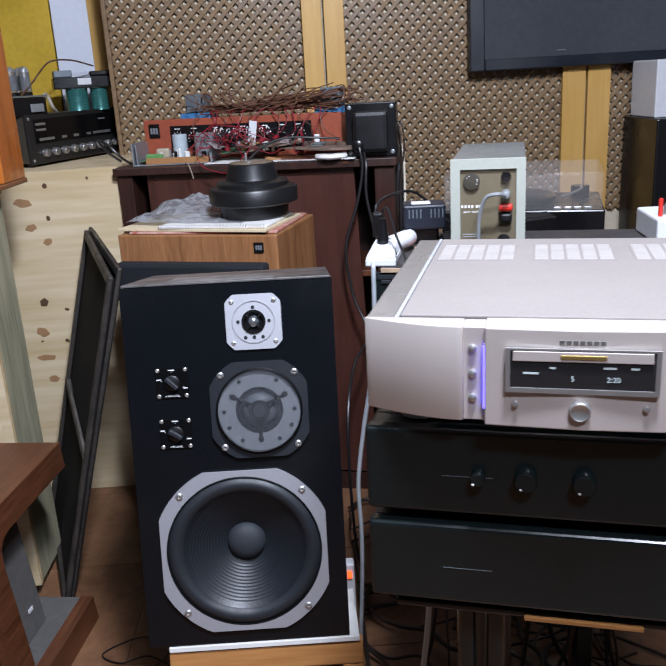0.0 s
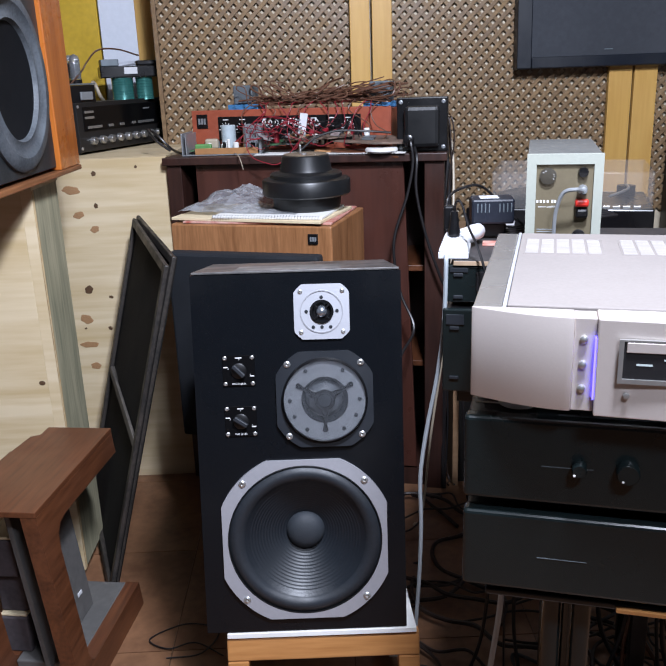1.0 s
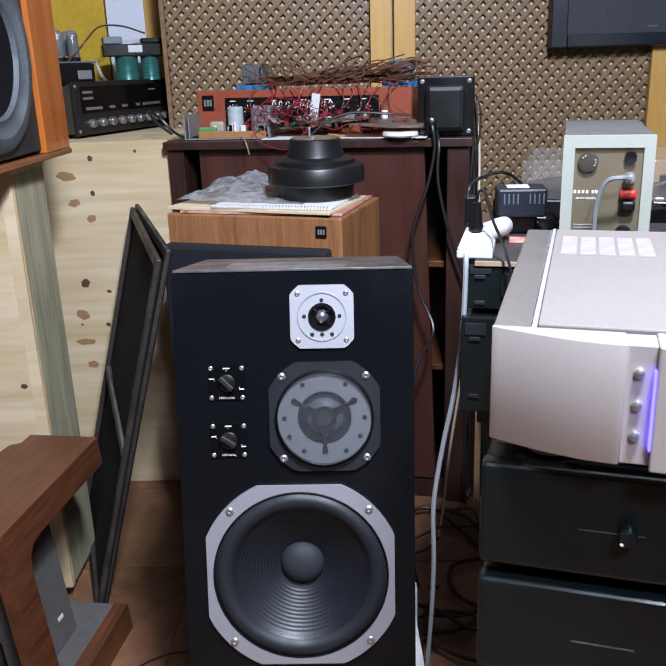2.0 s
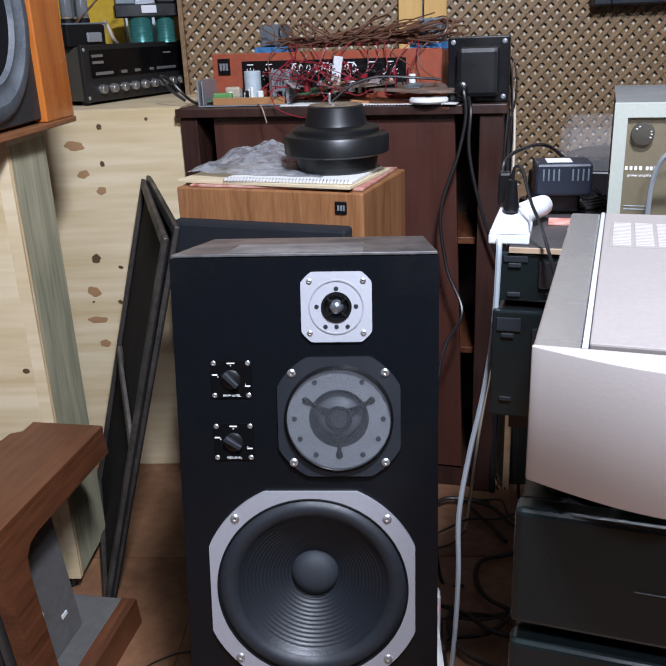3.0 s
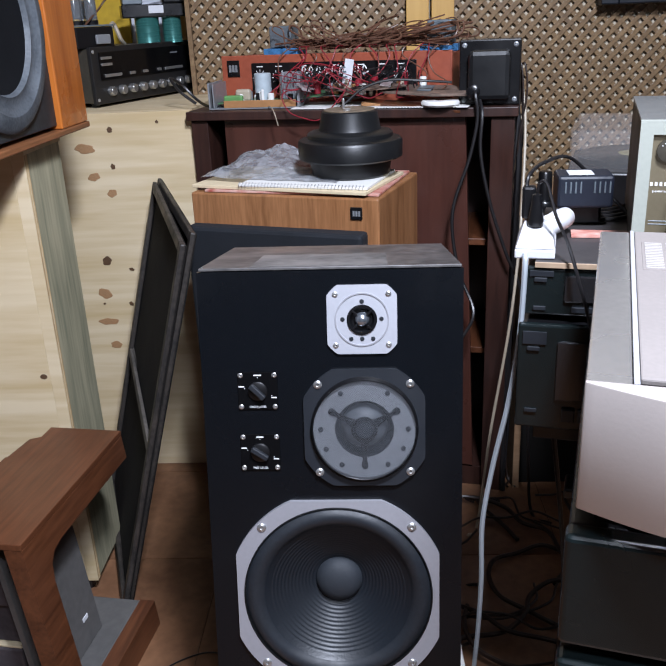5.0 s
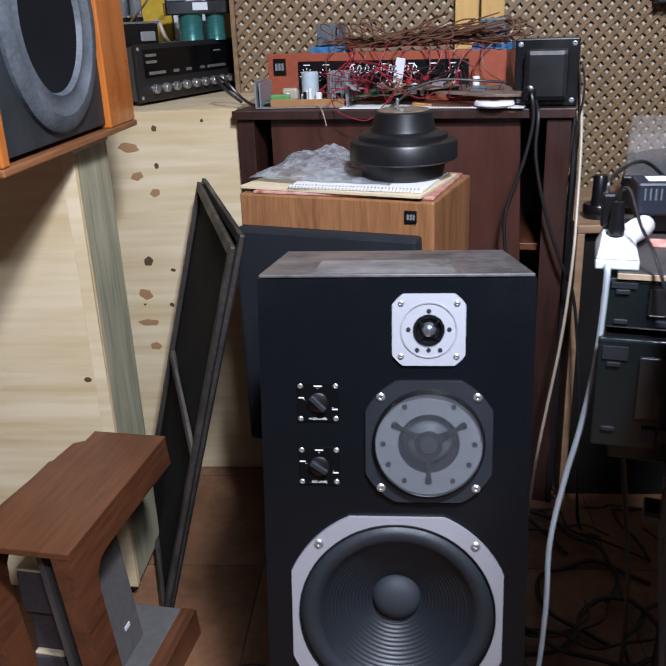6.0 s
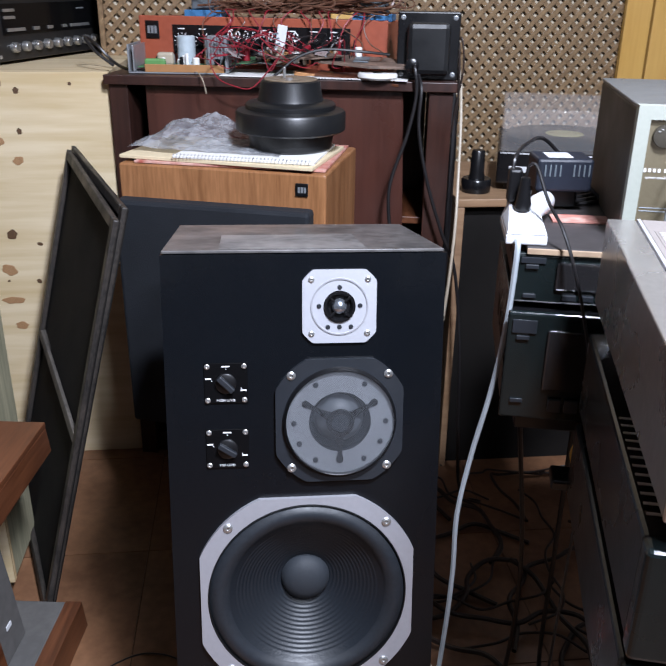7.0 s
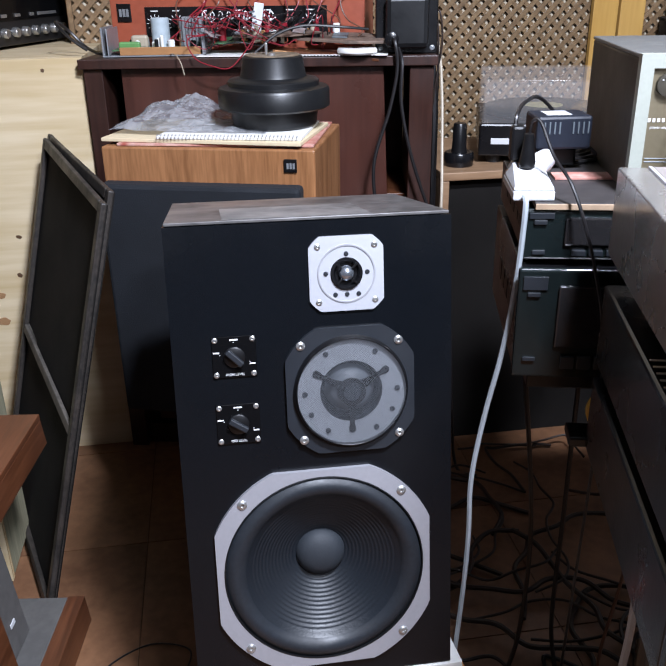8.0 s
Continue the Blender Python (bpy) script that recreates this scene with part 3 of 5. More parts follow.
tagged(part("red_booklet", box(-0.22, 0.172, -0.128, 0.14, 0, 0.005, 0.001), M_REDPAPER, None, m=on_teak(-0.182, 0.14, TOP, 2)), "red printed booklet under the papers", "booklet")
tagged(part("folder", box(-0.21, 0.2, -0.115, 0.12, 0, 0.007, 0.001), M_CARD, None, m=on_teak(-0.22, 0.122, TOP + 0.0055, -3)), "yellowed paper folder on the teak loudspeaker", "folder")
nb = thing("spiral_notebook", on_teak(-0.19, 0.13, TOP + 0.0130, 1), "white spiral notebook on the paper stack", "notebook")
part("page_block", box(-0.128, 0.16, -0.118, 0.09, 0, 0.006, 0.001), M_PAPER, nb)
sp = bmesh.new()
for k in range(38):
    cord([(-0.126 + k * 0.0075 + 0.001 * math.sin(q), -0.119 + 0.005 * math.cos(q), 0.0045 + 0.005 * math.sin(q)) for q in (0, 1.5, 3.0, 4.5, 6.0)], 0.0008, 3, 4, sp)
part("wire_spiral", sp, M_CHROME, nb, "wire spiral binding")


def plastic_bag():
    """A thin bag lying flat, gathered up along its back and one end."""
    bm = bmesh.new()
    w, d, n = 0.33, 0.2, 30
    rows = []
    for i in range(n + 1):
        row = []
        for j in range(n + 1):
            u, v = i / n, j / n
            p = Vector((u * w, v * d, 0))
            ridge = 0.043 * math.exp(-((u - 0.36) / 0.17) ** 2) * v ** 1.8 + 0.016 * math.exp(-((u - 0.12) / 0.1) ** 2) * v
            crease = (0.02 * abs(noise.noise(p * 16 + Vector((4, 9, 2)))) + 0.012 * abs(noise.noise(p * 45)) * (0.3 + v)) * (1.15 - 0.75 * u)
            flat = min(1.0, 8 * min(u, 1 - u, v + 0.05, 1.05 - v))
            row.append(bm.verts.new((w * (u - 0.5) + 0.012 * noise.noise(Vector((v * 4, 1, u))), d * (v - 0.5) + 0.014 * noise.noise(Vector((u * 5, 3, v))), 0.001 + ridge + crease * (0.4 + 0.6 * flat))))
        rows.append(row)
    for i in range(n):
        for j in range(n):
            bm.faces.new((rows[i][j], rows[i + 1][j], rows[i + 1][j + 1], rows[i][j + 1]))
    bmesh.ops.solidify(bm, geom=bm.faces[:], thickness=0.0008)
    return tagged(part("plastic_bag", bm, M_BAG, None, smooth=False, m=on_teak(-0.268, 0.150, TOP + 0.0195, -2)), "crumpled clear plastic bag on the papers", "plastic bag")


plastic_bag()


def horn_driver():
    s = thing("compression_driver", pose(0.032, 0.893, TOP + 0.0195), "black compression horn driver on the papers", "driver")
    part("base", lathe([(0, 0), (0.082, 0), (0.086, 0.004), (0.09, 0.038), (0, 0.038)], 64), M_RUBBER, s, smooth=True)
    part("flange", lathe([(0.088, 0.038), (0.108, 0.036), (0.1135, 0.04), (0.1135, 0.072), (0.110, 0.077), (0.094, 0.081), (0.0, 0.081)], 64), M_RUBBER, s, smooth=True)
    part("collar", lathe([(0.0925, 0.0805), (0.0925, 0.089), (0.089, 0.0925), (0.066, 0.097), (0, 0.097)], 64), M_RUBBER, s, smooth=True)
    part("magnet_cover", lathe([(0.068, 0.0965), (0.0655, 0.104), (0.060, 0.134), (0.057, 0.1365), (0, 0.1365)], 64), M_RUBBER, s, smooth=True)
    part("cap", disc(0.055, 0.0022, 48), mat("tan_label", (0.2, 0.15, 0.1), 0.5, col2=(0.1, 0.075, 0.05), scale=30), s, "worn tan cap", m=Matrix.Translation((0, 0, 0.1365)))
    part("terminal", disc(0.008, 0.004, 20), M_CHROME, s, m=Matrix.Translation((-0.004, -0.028, 0.1387)))
    part("stud", lathe([(0.003, 0), (0.003, 0.02), (0.002, 0.022), (0, 0.022)], 12), M_CHROME, s, m=Matrix.Translation((-0.012, 0.0, 0.1387)))
    return s


horn_driver()


# ---- dark cabinet at the back with the electronics on it ----
SH = pose(-0.383, 1.229, 0, 0, 0, -11.3)


def dark_cabinet():
    s = thing("dark_cabinet", SH, "dark red-brown wooden cabinet with an open side bay", "cabinet")
    w, d, top = 0.815, 0.36, 1.042
    part("top_board", box(-0.008, w + 0.008, -0.012, d, top - 0.022, top, 0.002), M_WALNUT, s)
    part("side_panel", box(0, 0.045, 0, d, 0, top - 0.0225, 0.002), M_WALNUT, s)
    part("side_panel", box(w - 0.055, w, 0, d, 0, top - 0.0225, 0.002), M_WALNUT, s)
    part("back_panel", box(0.046, w - 0.056, d - 0.012, d - 0.002, 0.03, top - 0.0225, 0.001), M_WALNUT, s)
    for z in (0.41, 0.71):
        part("shelf", box(0.046, w - 0.056, 0.05, d - 0.014, z - 0.018, z, 0.002), M_BROWN, s)
    part("base_board", box(0.046, w - 0.056, 0.02, d - 0.014, 0.0, 0.06, 0.001), M_WALNUT, s)
    door = slab([(0.085, 0.08), (0.735, 0.065), (0.70, 1.018), (0.085, 1.018)], 0.014, 0.034, 0.002)
    part("door", door, wood("red_brown_door", (0.075, 0.027, 0.019), (0.05, 0.018, 0.013), "z", 5, 0.34), s, "glossy red-brown sliding panel")
    return s


dark_cabinet()
CT = 1.0425


def on_cab(x, y, z=0.0, rz=0):
    return SH @ pose(x, y, CT + z, 0, 0, rz)


def rack_amp():
    s = thing("orange_mixer_amp", pose(-0.322, 1.412, CT, 0, 0, -17.5), "orange-red mixer amplifier buried under loose wires", "amplifier")
    part("case", box(0, 0.635, 0.006, 0.2, 0, 0.118, 0.003), M_REDFRONT, s)
    part("front_panel", box(0, 0.635, 0, 0.006, 0.001, 0.124, 0.002), M_REDFRONT, s)
    part("control_strip", box(0.09, 0.545, -0.004, -0.0005, 0.035, 0.104, 0.001), M_PLASTIC, s, "black control strip")
    b = part("badge", box(0.018, 0.054, -0.004, -0.0005, 0.07, 0.112, 0.001), M_PLASTIC, s, "dark square badge")
    for x in (0.024, 0.033, 0.042):
        part("badge_bar", box(x, x + 0.0065, -0.005, -0.0035, 0.082, 0.1, 0), M_GREYMET, b)
    rnd = random.Random(3)
    for x in (0.115, 0.17, 0.24, 0.33, 0.4, 0.455, 0.505):
        part("knob", lathe([(0.014, 0), (0.0135, 0.006), (0.009, 0.008), (0.0085, 0.016), (0, 0.016)], 20), M_PLASTIC, s, smooth=True, m=Matrix.Translation((x, -0.004, 0.066)) @ FRONT)
        part("dial_mark", box(x - 0.009, x + 0.009, -0.0048, -0.0035, 0.0935, 0.096, 0), M_WHITEINK, s)
    for x in (0.115, 0.17, 0.505):
        for q in range(9):
            a = radians(-30 + 30 * q)
            part("dial_tick", box(-0.0028, 0.0028, -0.0006, 0, -0.0008, 0.0008, 0), M_WHITEINK, s, m=Matrix.Translation((x + 0.0185 * math.cos(a), -0.0041, 0.066 + 0.0185 * math.sin(a))) @ Matrix.Rotation(-a, 4, "Y"))
    sw = bmesh.new()
    for k in range(9):
        x = 0.235 + k * 0.021
        cord([(x, -0.005, 0.074 + 0.004 * math.sin(k)), (x + 0.004, -0.005, 0.092), (x + 0.011, -0.005, 0.085), (x + 0.006, -0.005, 0.073), (x + 0.017, -0.005, 0.078)], 0.0016, 4, 5, sw)
    part("script_mark", sw, M_WHITEINK, s, "white script flourish")
    return s


rack_amp()


def capacitor(parent, x, y, z, r, h, material):
    part("capacitor", lathe([(0, 0), (r, 0), (r, h - 0.002), (r - 0.002, h), (0, h)], 20), material, parent, smooth=True, m=Matrix.Translation((x, y, z)))


def chassis_tray():
    s = thing("circuit_chassis", on_cab(0.045, 0.02, 0.001, 4), "open aluminium chassis with capacitors and a green board", "circuit")
    part("tray", box(0, 0.24, 0, 0.12, 0, 0.003, 0.0005), M_GREYMET, s)
    part("end_plate", box(0, 0.004, 0, 0.12, 0.0035, 0.065, 0.0005), M_GREYMET, s)
    part("fin", box(0.012, 0.015, 0.0, 0.118, 0.0035, 0.062, 0.0005), M_GREYMET, s)
    part("end_plate", box(0.232, 0.24, 0, 0.12, 0.0035, 0.06, 0.0005), M_GREYMET, s)
    part("front_strip", box(0.04, 0.228, 0.0, 0.004, 0.0035, 0.021, 0.0005), M_COPPER, s, "copper-coloured strip")
    part("circuit_board", box(0.02, 0.225, 0.012, 0.11, 0.012, 0.015, 0.0005), M_GREEN, s, "green circuit board")
    rnd = random.Random(8)
    for k in range(16):
        capacitor(s, rnd.uniform(0.03, 0.21), rnd.uniform(0.025, 0.1), 0.0152, rnd.uniform(0.004, 0.009), rnd.uniform(0.01, 0.03), rnd.choice((M_PLASTIC, M_GREYMET, M_COPPER, M_PAPER)))
    part("inductor", box(0.035, 0.085, 0.018, 0.034, 0.0155, 0.032, 0.004), mat("green_part", (0.12, 0.3, 0.09), 0.5), s, "green component")
    part("inductor", box(0.06, 0.1, 0.042, 0.062, 0.0155, 0.045, 0.006), M_CORDC, s, "cream component")
    capacitor(s, 0.125, 0.085, 0.0152, 0.022, 0.066, mat("pale_blue_cap", (0.5, 0.58, 0.62), 0.4))
    capacitor(s, 0.185, 0.09, 0.0152, 0.016, 0.062, M_GREYMET)
    hs = part("heat_sink", box(0.18, 0.226, 0.075, 0.112, 0.0155, 0.082, 0.001), M_GREYMET, s)
    for k in range(6):
        part("fin", box(0.1805 + k * 0.008, 0.1835 + k * 0.008, 0.066, 0.0748, 0.018, 0.083, 0.0004), M_GREYMET, hs)
    return s


chassis_tray()


M_BARE = mat("flaked_fibre_board", (0.2, 0.135, 0.1), 0.65, col2=(0.07, 0.05, 0.04), scale=22, fine=120, bump=0.3)
M_WRAP = mat("crinkled_wrapper", (0.6, 0.56, 0.56), 0.2, col2=(0.3, 0.2, 0.2), scale=40, alpha=0.7)


def scrap_boards():
    s = thing("scrap_circuit_boards", on_cab(0.29, 0.03, 0.001, -3), "loose circuit boards and coils with red wiring", "circuit")
    rnd = random.Random(12)
    part("paper_underlay", box(-0.02, 0.42, -0.03, 0.13, 0, 0.002, 0.0005), M_PAPER, s, "white sheet with dark print")
    part("wood_board", box(0.15, 0.34, 0.0, 0.1, 0.022, 0.03, 0.001), M_COPPER, s, m=pose(0, 0, 0, 0, 7, 3))
    part("wood_board", box(0.2, 0.4, 0.02, 0.07, 0.02, 0.026, 0.001), M_BROWN, s, m=pose(0, 0, 0, 4, 5, -6))
    part("circuit_board", box(0.0, 0.16, 0.02, 0.1, 0.02, 0.0225, 0.0005), M_GREEN, s, m=pose(0, 0, 0, 6, -3, 4))
    part("coil", lathe([(0.012, 0), (0.042, 0), (0.046, 0.004), (0.046, 0.009), (0.043, 0.013), (0.012, 0.013)], 36), M_PAPER, s, "flat white coil", smooth=True, m=Matrix.Translation((0.35, -0.005, 0.0025)))
    for k in range(34):
        capacitor(s, rnd.uniform(0.0, 0.3), rnd.uniform(0.015, 0.12), 0.0022 + rnd.uniform(0.018, 0.032), rnd.uniform(0.004, 0.011), rnd.uniform(0.012, 0.04), rnd.choice((M_PLASTIC, M_GREYMET, M_COPPER, M_CORDR, M_PAPER, M_CORDC, M_PLASTIC)))
    tag = part("white_tag", box(-0.011, 0.011, -0.001, 0.001, 0, 0.062, 0.0008), M_WHITE, s, "creased white paper tag", m=pose(0.115, 0.01, 0.052, 4, 10, 8))
    for z in (0.018, 0.03, 0.041):
        part("tag_mark", box(-0.006, 0.007, -0.0016, -0.0008, z, z + 0.004, 0), M_SLATE, tag, m=pose(0, 0, 0, 0, -20, 0))
    part("flaked_board", slab_xy([(0.2, -0.035), (0.33, -0.06), (0.42, -0.045), (0.425, 0.01), (0.36, 0.045), (0.24, 0.04)], 0.03, 0.036, 0.001), M_BARE, s, "flaked brown fibre board", m=pose(0, 0.04, 0.014, 7, 2, 0))
    part("flaked_board", slab_xy([(0.06, -0.02), (0.2, -0.045), (0.27, -0.02), (0.22, 0.03), (0.09, 0.035)], 0.03, 0.035, 0.001), M_BARE, s, "flaked brown fibre board", m=pose(0, 0.03, 0.008, 5, -2, 0))
    part("metal_clip", box(0.29, 0.325, -0.03, 0.02, 0.001, 0.004, 0.001), M_SLATE, s, m=pose(0, 0.04, 0.014, 7, 2, 0) @ pose(0, 0, 0.0355))
    for k in range(9):
        x, y = rnd.uniform(0.0, 0.24), rnd.uniform(-0.02, 0.03)
        part("wrapper_scrap", sheet(rnd.uniform(0.025, 0.05), rnd.uniform(0.02, 0.035), 60 + k, 0.012, 6, 0.0008), M_WRAP, s, "clear wrapper scrap", m=pose(x, y, 0.04 + 0.003 * k, rnd.uniform(-25, 25), rnd.uniform(-25, 25), rnd.uniform(0, 180)))
    for k in range(26):
        part("print_bar", box(0.2 + k * 0.0075, 0.2045 + k * 0.0075, -0.0302, -0.029, 0.0003, 0.0017, 0), M_PLASTIC, s)
    return s


scrap_boards()
rnd = random.Random(21)


def wire_nest(name, n, material, r, x0, x1, y0, y1, z0, z1, label, run=5, drop=0.0):
    bm = bmesh.new()
    for k in range(n):
        x, y = rnd.uniform(x0, x1), rnd.uniform(y0, y1)
        pts = []
        for q in range(run):
            pts.append((x, y, rnd.uniform(z0, z1)))
            x = min(x1, max(x0, x + rnd.uniform(-0.5, 0.5) * (x1 - x0) * 0.6))
            y = min(y1, max(y0, y + rnd.uniform(-0.5, 0.5) * (y1 - y0)))
        cord(pts, r, 9, 6, bm)
    ob = part(name, bm, material, None, smooth=True, m=SH)
    return tagged(ob, label, "wires", kind="stuff")


wire_nest("red_wire_tangle", 17, M_CORDR, 0.0012, 0.2, 0.56, -0.005, 0.16, CT + 0.012, CT + 0.105, "thin red hook-up wires tangled over the circuits")
wire_nest("dark_wire_tangle", 12, M_CORDB, 0.0015, 0.28, 0.58, 0.0, 0.17, CT + 0.02, CT + 0.1, "black hook-up wires tangled over the circuits")


def cord_heap():
    bm = bmesh.new()
    for k in range(62):
        y = rnd.uniform(0.02, 0.18)
        a, b = rnd.uniform(0.13, 0.34), rnd.uniform(0.42, 0.66)
        z = rnd.uniform(0.128, 0.146)
        lift = rnd.uniform(0.0, 0.055)
        mid = []
        for q in range(7):
            u = q / 6
            mid.append((a + (b - a) * u, y + rnd.uniform(-0.025, 0.025), z + lift * u * u + rnd.uniform(0.0, 0.016)))
        if k % 5 == 0:
            mid += [(b + 0.03, y - 0.04, z + lift), (b + 0.02, y - 0.06, z + lift * 0.4), (b - 0.06, y - 0.03, z + 0.01)]
        if k % 9 == 1:
            mid = [(a + 0.05, y - 0.02, z + 0.012), (a - 0.02, y - 0.03, z + 0.045), (a - 0.035, y, z + 0.06), (a - 0.01, y, z + 0.05)] + mid
        cord(mid, rnd.choice((0.0018, 0.0022, 0.0028)), 6, 6, bm)
    ob = part("cord_heap", bm, M_CORDBR, None, smooth=True, m=pose(-0.322, 1.412, CT, 0, 0, -17.5))
    return tagged(ob, "heap of brown twin cords on the orange amplifier", "cables", kind="stuff")


cord_heap()


def front_strands():
    AM = pose(-0.322, 1.412, CT, 0, 0, -17.5)
    srnd = random.Random(40)
    for k, x in enumerate((0.2, 0.235, 0.25, 0.268, 0.3, 0.345, 0.37, 0.395, 0.43, 0.45, 0.47, 0.5, 0.53, 0.555, 0.58, 0.6)):
        e = x + srnd.uniform(-0.07, 0.07)
        pts = [(x, 0.06, 0.138), (x + srnd.uniform(-0.01, 0.01), -0.004, 0.140), (x + srnd.uniform(-0.02, 0.02), -0.024, 0.115),
               ((x + e) / 2 + srnd.uniform(-0.03, 0.03), -0.038, 0.075), (e, -0.06, srnd.uniform(0.035, 0.055)), (e + srnd.uniform(-0.04, 0.04), -0.09, 0.03)]
        m = M_CORDR if k % 3 else M_CORDBR
        cable("hanging_wire", [tuple(AM @ Vector(p)) for p in pts], 0.0015, m, "red hook-up wire hanging before the orange amplifier" if k % 3 else "brown wire hanging before the orange amplifier", "wire")


front_strands()
cable("black_arched_lead", [tuple(on_cab(0.665, 0.02, 0.055).translation), tuple(on_cab(0.6, 0.0, 0.062).translation), tuple(on_cab(0.52, -0.01, 0.066).translation), tuple(on_cab(0.46, -0.02, 0.05).translation), tuple(on_cab(0.42, -0.03, 0.02).translation), tuple(on_cab(0.4, -0.035, 0.004).translation)], 0.0032, M_CORDB, "black lead arched over the loose circuit boards")


def small_transformer(x, y):
    s = thing("small_transformer", pose(-0.322, 1.412, CT, 0, 0, -17.5) @ pose(x, y, 0.1185), "grey-blue small transformer on a blue base", "transformer")
    part("base", box(-0.05, 0.05, -0.03, 0.04, 0, 0.018, 0.002), M_BLUE, s)
    part("core", box(-0.032, 0.032, -0.025, 0.035, 0.0185, 0.075, 0.004), M_SLATE, s)
    return s


small_transformer(0.145, 0.1)
small_transformer(0.585, 0.1)


def black_transformer():
    s = thing("black_transformer", pose(0.287, 1.105, CT + 0.001, 0, 0, -11), "black iron output transformer with bolted end covers", "transformer")
    part("core", box(0, 0.142, 0.02, 0.09, 0, 0.147, 0.003), M_PLASTIC, s)
    part("end_cover", box(0.022, 0.12, -0.012, 0.0195, 0.012, 0.125, 0.012), M_RUBBER, s)
    part("end_cover", box(0.028, 0.118, 0.0905, 0.13, 0.016, 0.125, 0.012), M_RUBBER, s)
    for x in (0.012, 0.13):
        for z in (0.012, 0.135):
            screw(s, x, z, 0.02, 0.006, M_GREYMET, "bolt")
    part("socket", lathe([(0, 0), (0.016, 0), (0.016, 0.01), (0.011, 0.013), (0, 0.013)], 20), M_PLASTIC, s, smooth=True, m=Matrix.Translation((0.036, -0.0125, 0.034)) @ FRONT)
    return s


black_transformer()


# ---- plywood bench with the receiver ----
def knot_disc(r, high):
    """A thin disc with an uneven rim."""
    bm = lathe([(0, 0), (1, 0), (0.93, high * 0.8), (0, high)], 22)
    p, q = r.uniform(0, 6), r.uniform(0, 6)
    for v in bm.verts:
        a = math.atan2(v.co.y, v.co.x)
        k = 1 + 0.13 * math.sin(2 * a + p) + 0.09 * math.sin(5 * a + q)
        v.co.x, v.co.y = v.co.x * k, v.co.y * k
    return bm


def bench():
    s = thing("plywood_bench", pose(0, 0, 0), "raw pine plywood bench with a knotty front panel", "bench")
    part("front_panel", box(-1.6, -0.386, 1.25, 1.268, 0.0, 1.0445, 0.001), M_PINE, s)
    part("top_board", box(-1.6, -0.386, 1.2685, 2.25, 1.027, 1.045, 0.001), M_PINE, s)
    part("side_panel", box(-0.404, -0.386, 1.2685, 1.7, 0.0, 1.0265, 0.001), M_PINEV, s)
    krnd = random.Random(5)
    for x, z, rx, rz, dark in KNOTS:
        part("knot", knot_disc(krnd, 0.0009), M_KNOTD if dark else M_KNOT, s, m=Matrix.Translation((x, 1.25, z)) @ FRONT @ Matrix.Diagonal((rx, rz, 1, 1)))
    return s


KNOTS = ((-0.678, 0.955, 0.028, 0.012, 0), (-0.605, 1.002, 0.008, 0.007, 1), (-0.609, 0.906, 0.007, 0.007, 1), (-0.664, 0.88, 0.016, 0.011, 0),
         (-0.621, 0.835, 0.014, 0.01, 0), (-0.662, 0.647, 0.014, 0.012, 1), (-0.596, 0.621, 0.007, 0.005, 1), (-0.681, 0.552, 0.019, 0.015, 0),
         (-0.687, 0.522, 0.004, 0.003, 1), (-0.682, 0.468, 0.026, 0.011, 0), (-0.67, 0.396, 0.018, 0.01, 0), (-0.478, 1.018, 0.005, 0.004, 1),
         (-0.61, 0.52, 0.007, 0.006, 1))
bench()


def receiver():
    s = thing("stereo_receiver", pose(-0.668, 1.378, 1.0455, 0, 0, 69.8), "grey-fronted vintage stereo receiver with chrome knobs", "receiver")
    w, h, d = 0.512, 0.158, 0.3
    part("case", box(0.004, w - 0.004, 0.012, d, 0.012, h - 0.004, 0.003), M_QSIDE, s)
    part("front_panel", box(0, w, 0, 0.012, 0.008, h, 0.002), mat("brushed_dark_alu", (0.034, 0.032, 0.031), 0.38, metal=0.5, var=0.06, stretch=(0.05, 1, 1), fine=300), s)
    part("dial_glass", box(0.03, w - 0.02, -0.003, -0.0005, 0.07, h - 0.014, 0.001), M_DIAL, s, "black glass tuning window")
    for k in range(9):
        kx = 0.066 + k * 0.05
        part("knob", lathe([(0.0132, 0), (0.0125, 0.012), (0.0105, 0.015), (0, 0.015)], 24), M_KNOB, s, smooth=True, m=Matrix.Translation((kx, -0.0005, 0.04)) @ FRONT)
    for x0, x1 in ((0.045, 0.12), (0.16, 0.185), (0.225, 0.25), (0.3, 0.32), (0.34, 0.44)):
        part("push_button", box(x0, x1, -0.007, -0.0032, 0.078, 0.086, 0.001), M_CHROME, s)
    for z in (0.108, 0.125):
        part("tuning_lever", box(0.035, 0.08, -0.008, -0.0032, z, z + 0.007, 0.001), M_CHROME, s)
    part("model_mark", box(0.38, 0.42, -0.0036, -0.0028, 0.124, 0.128, 0), M_GREYMET, s)
    for x in (0.01, w - 0.01):
        for z in (0.02, h - 0.012):
            screw(s, x, z, 0, 0.005)
    for x in (0.03, w - 0.05):
        for y in (0.03, d - 0.05):
            part("foot", disc(0.012, 0.0115, 16), M_RUBBER, s, m=Matrix.Translation((x, y, 0)))
    return s


receiver()
RT = 1.0455 + 0.1545


def on_rec(x, y, rz=0):
    return pose(-0.668, 1.378, RT, 0, 0, 69.8) @ pose(x, y, 0, 0, 0, rz)


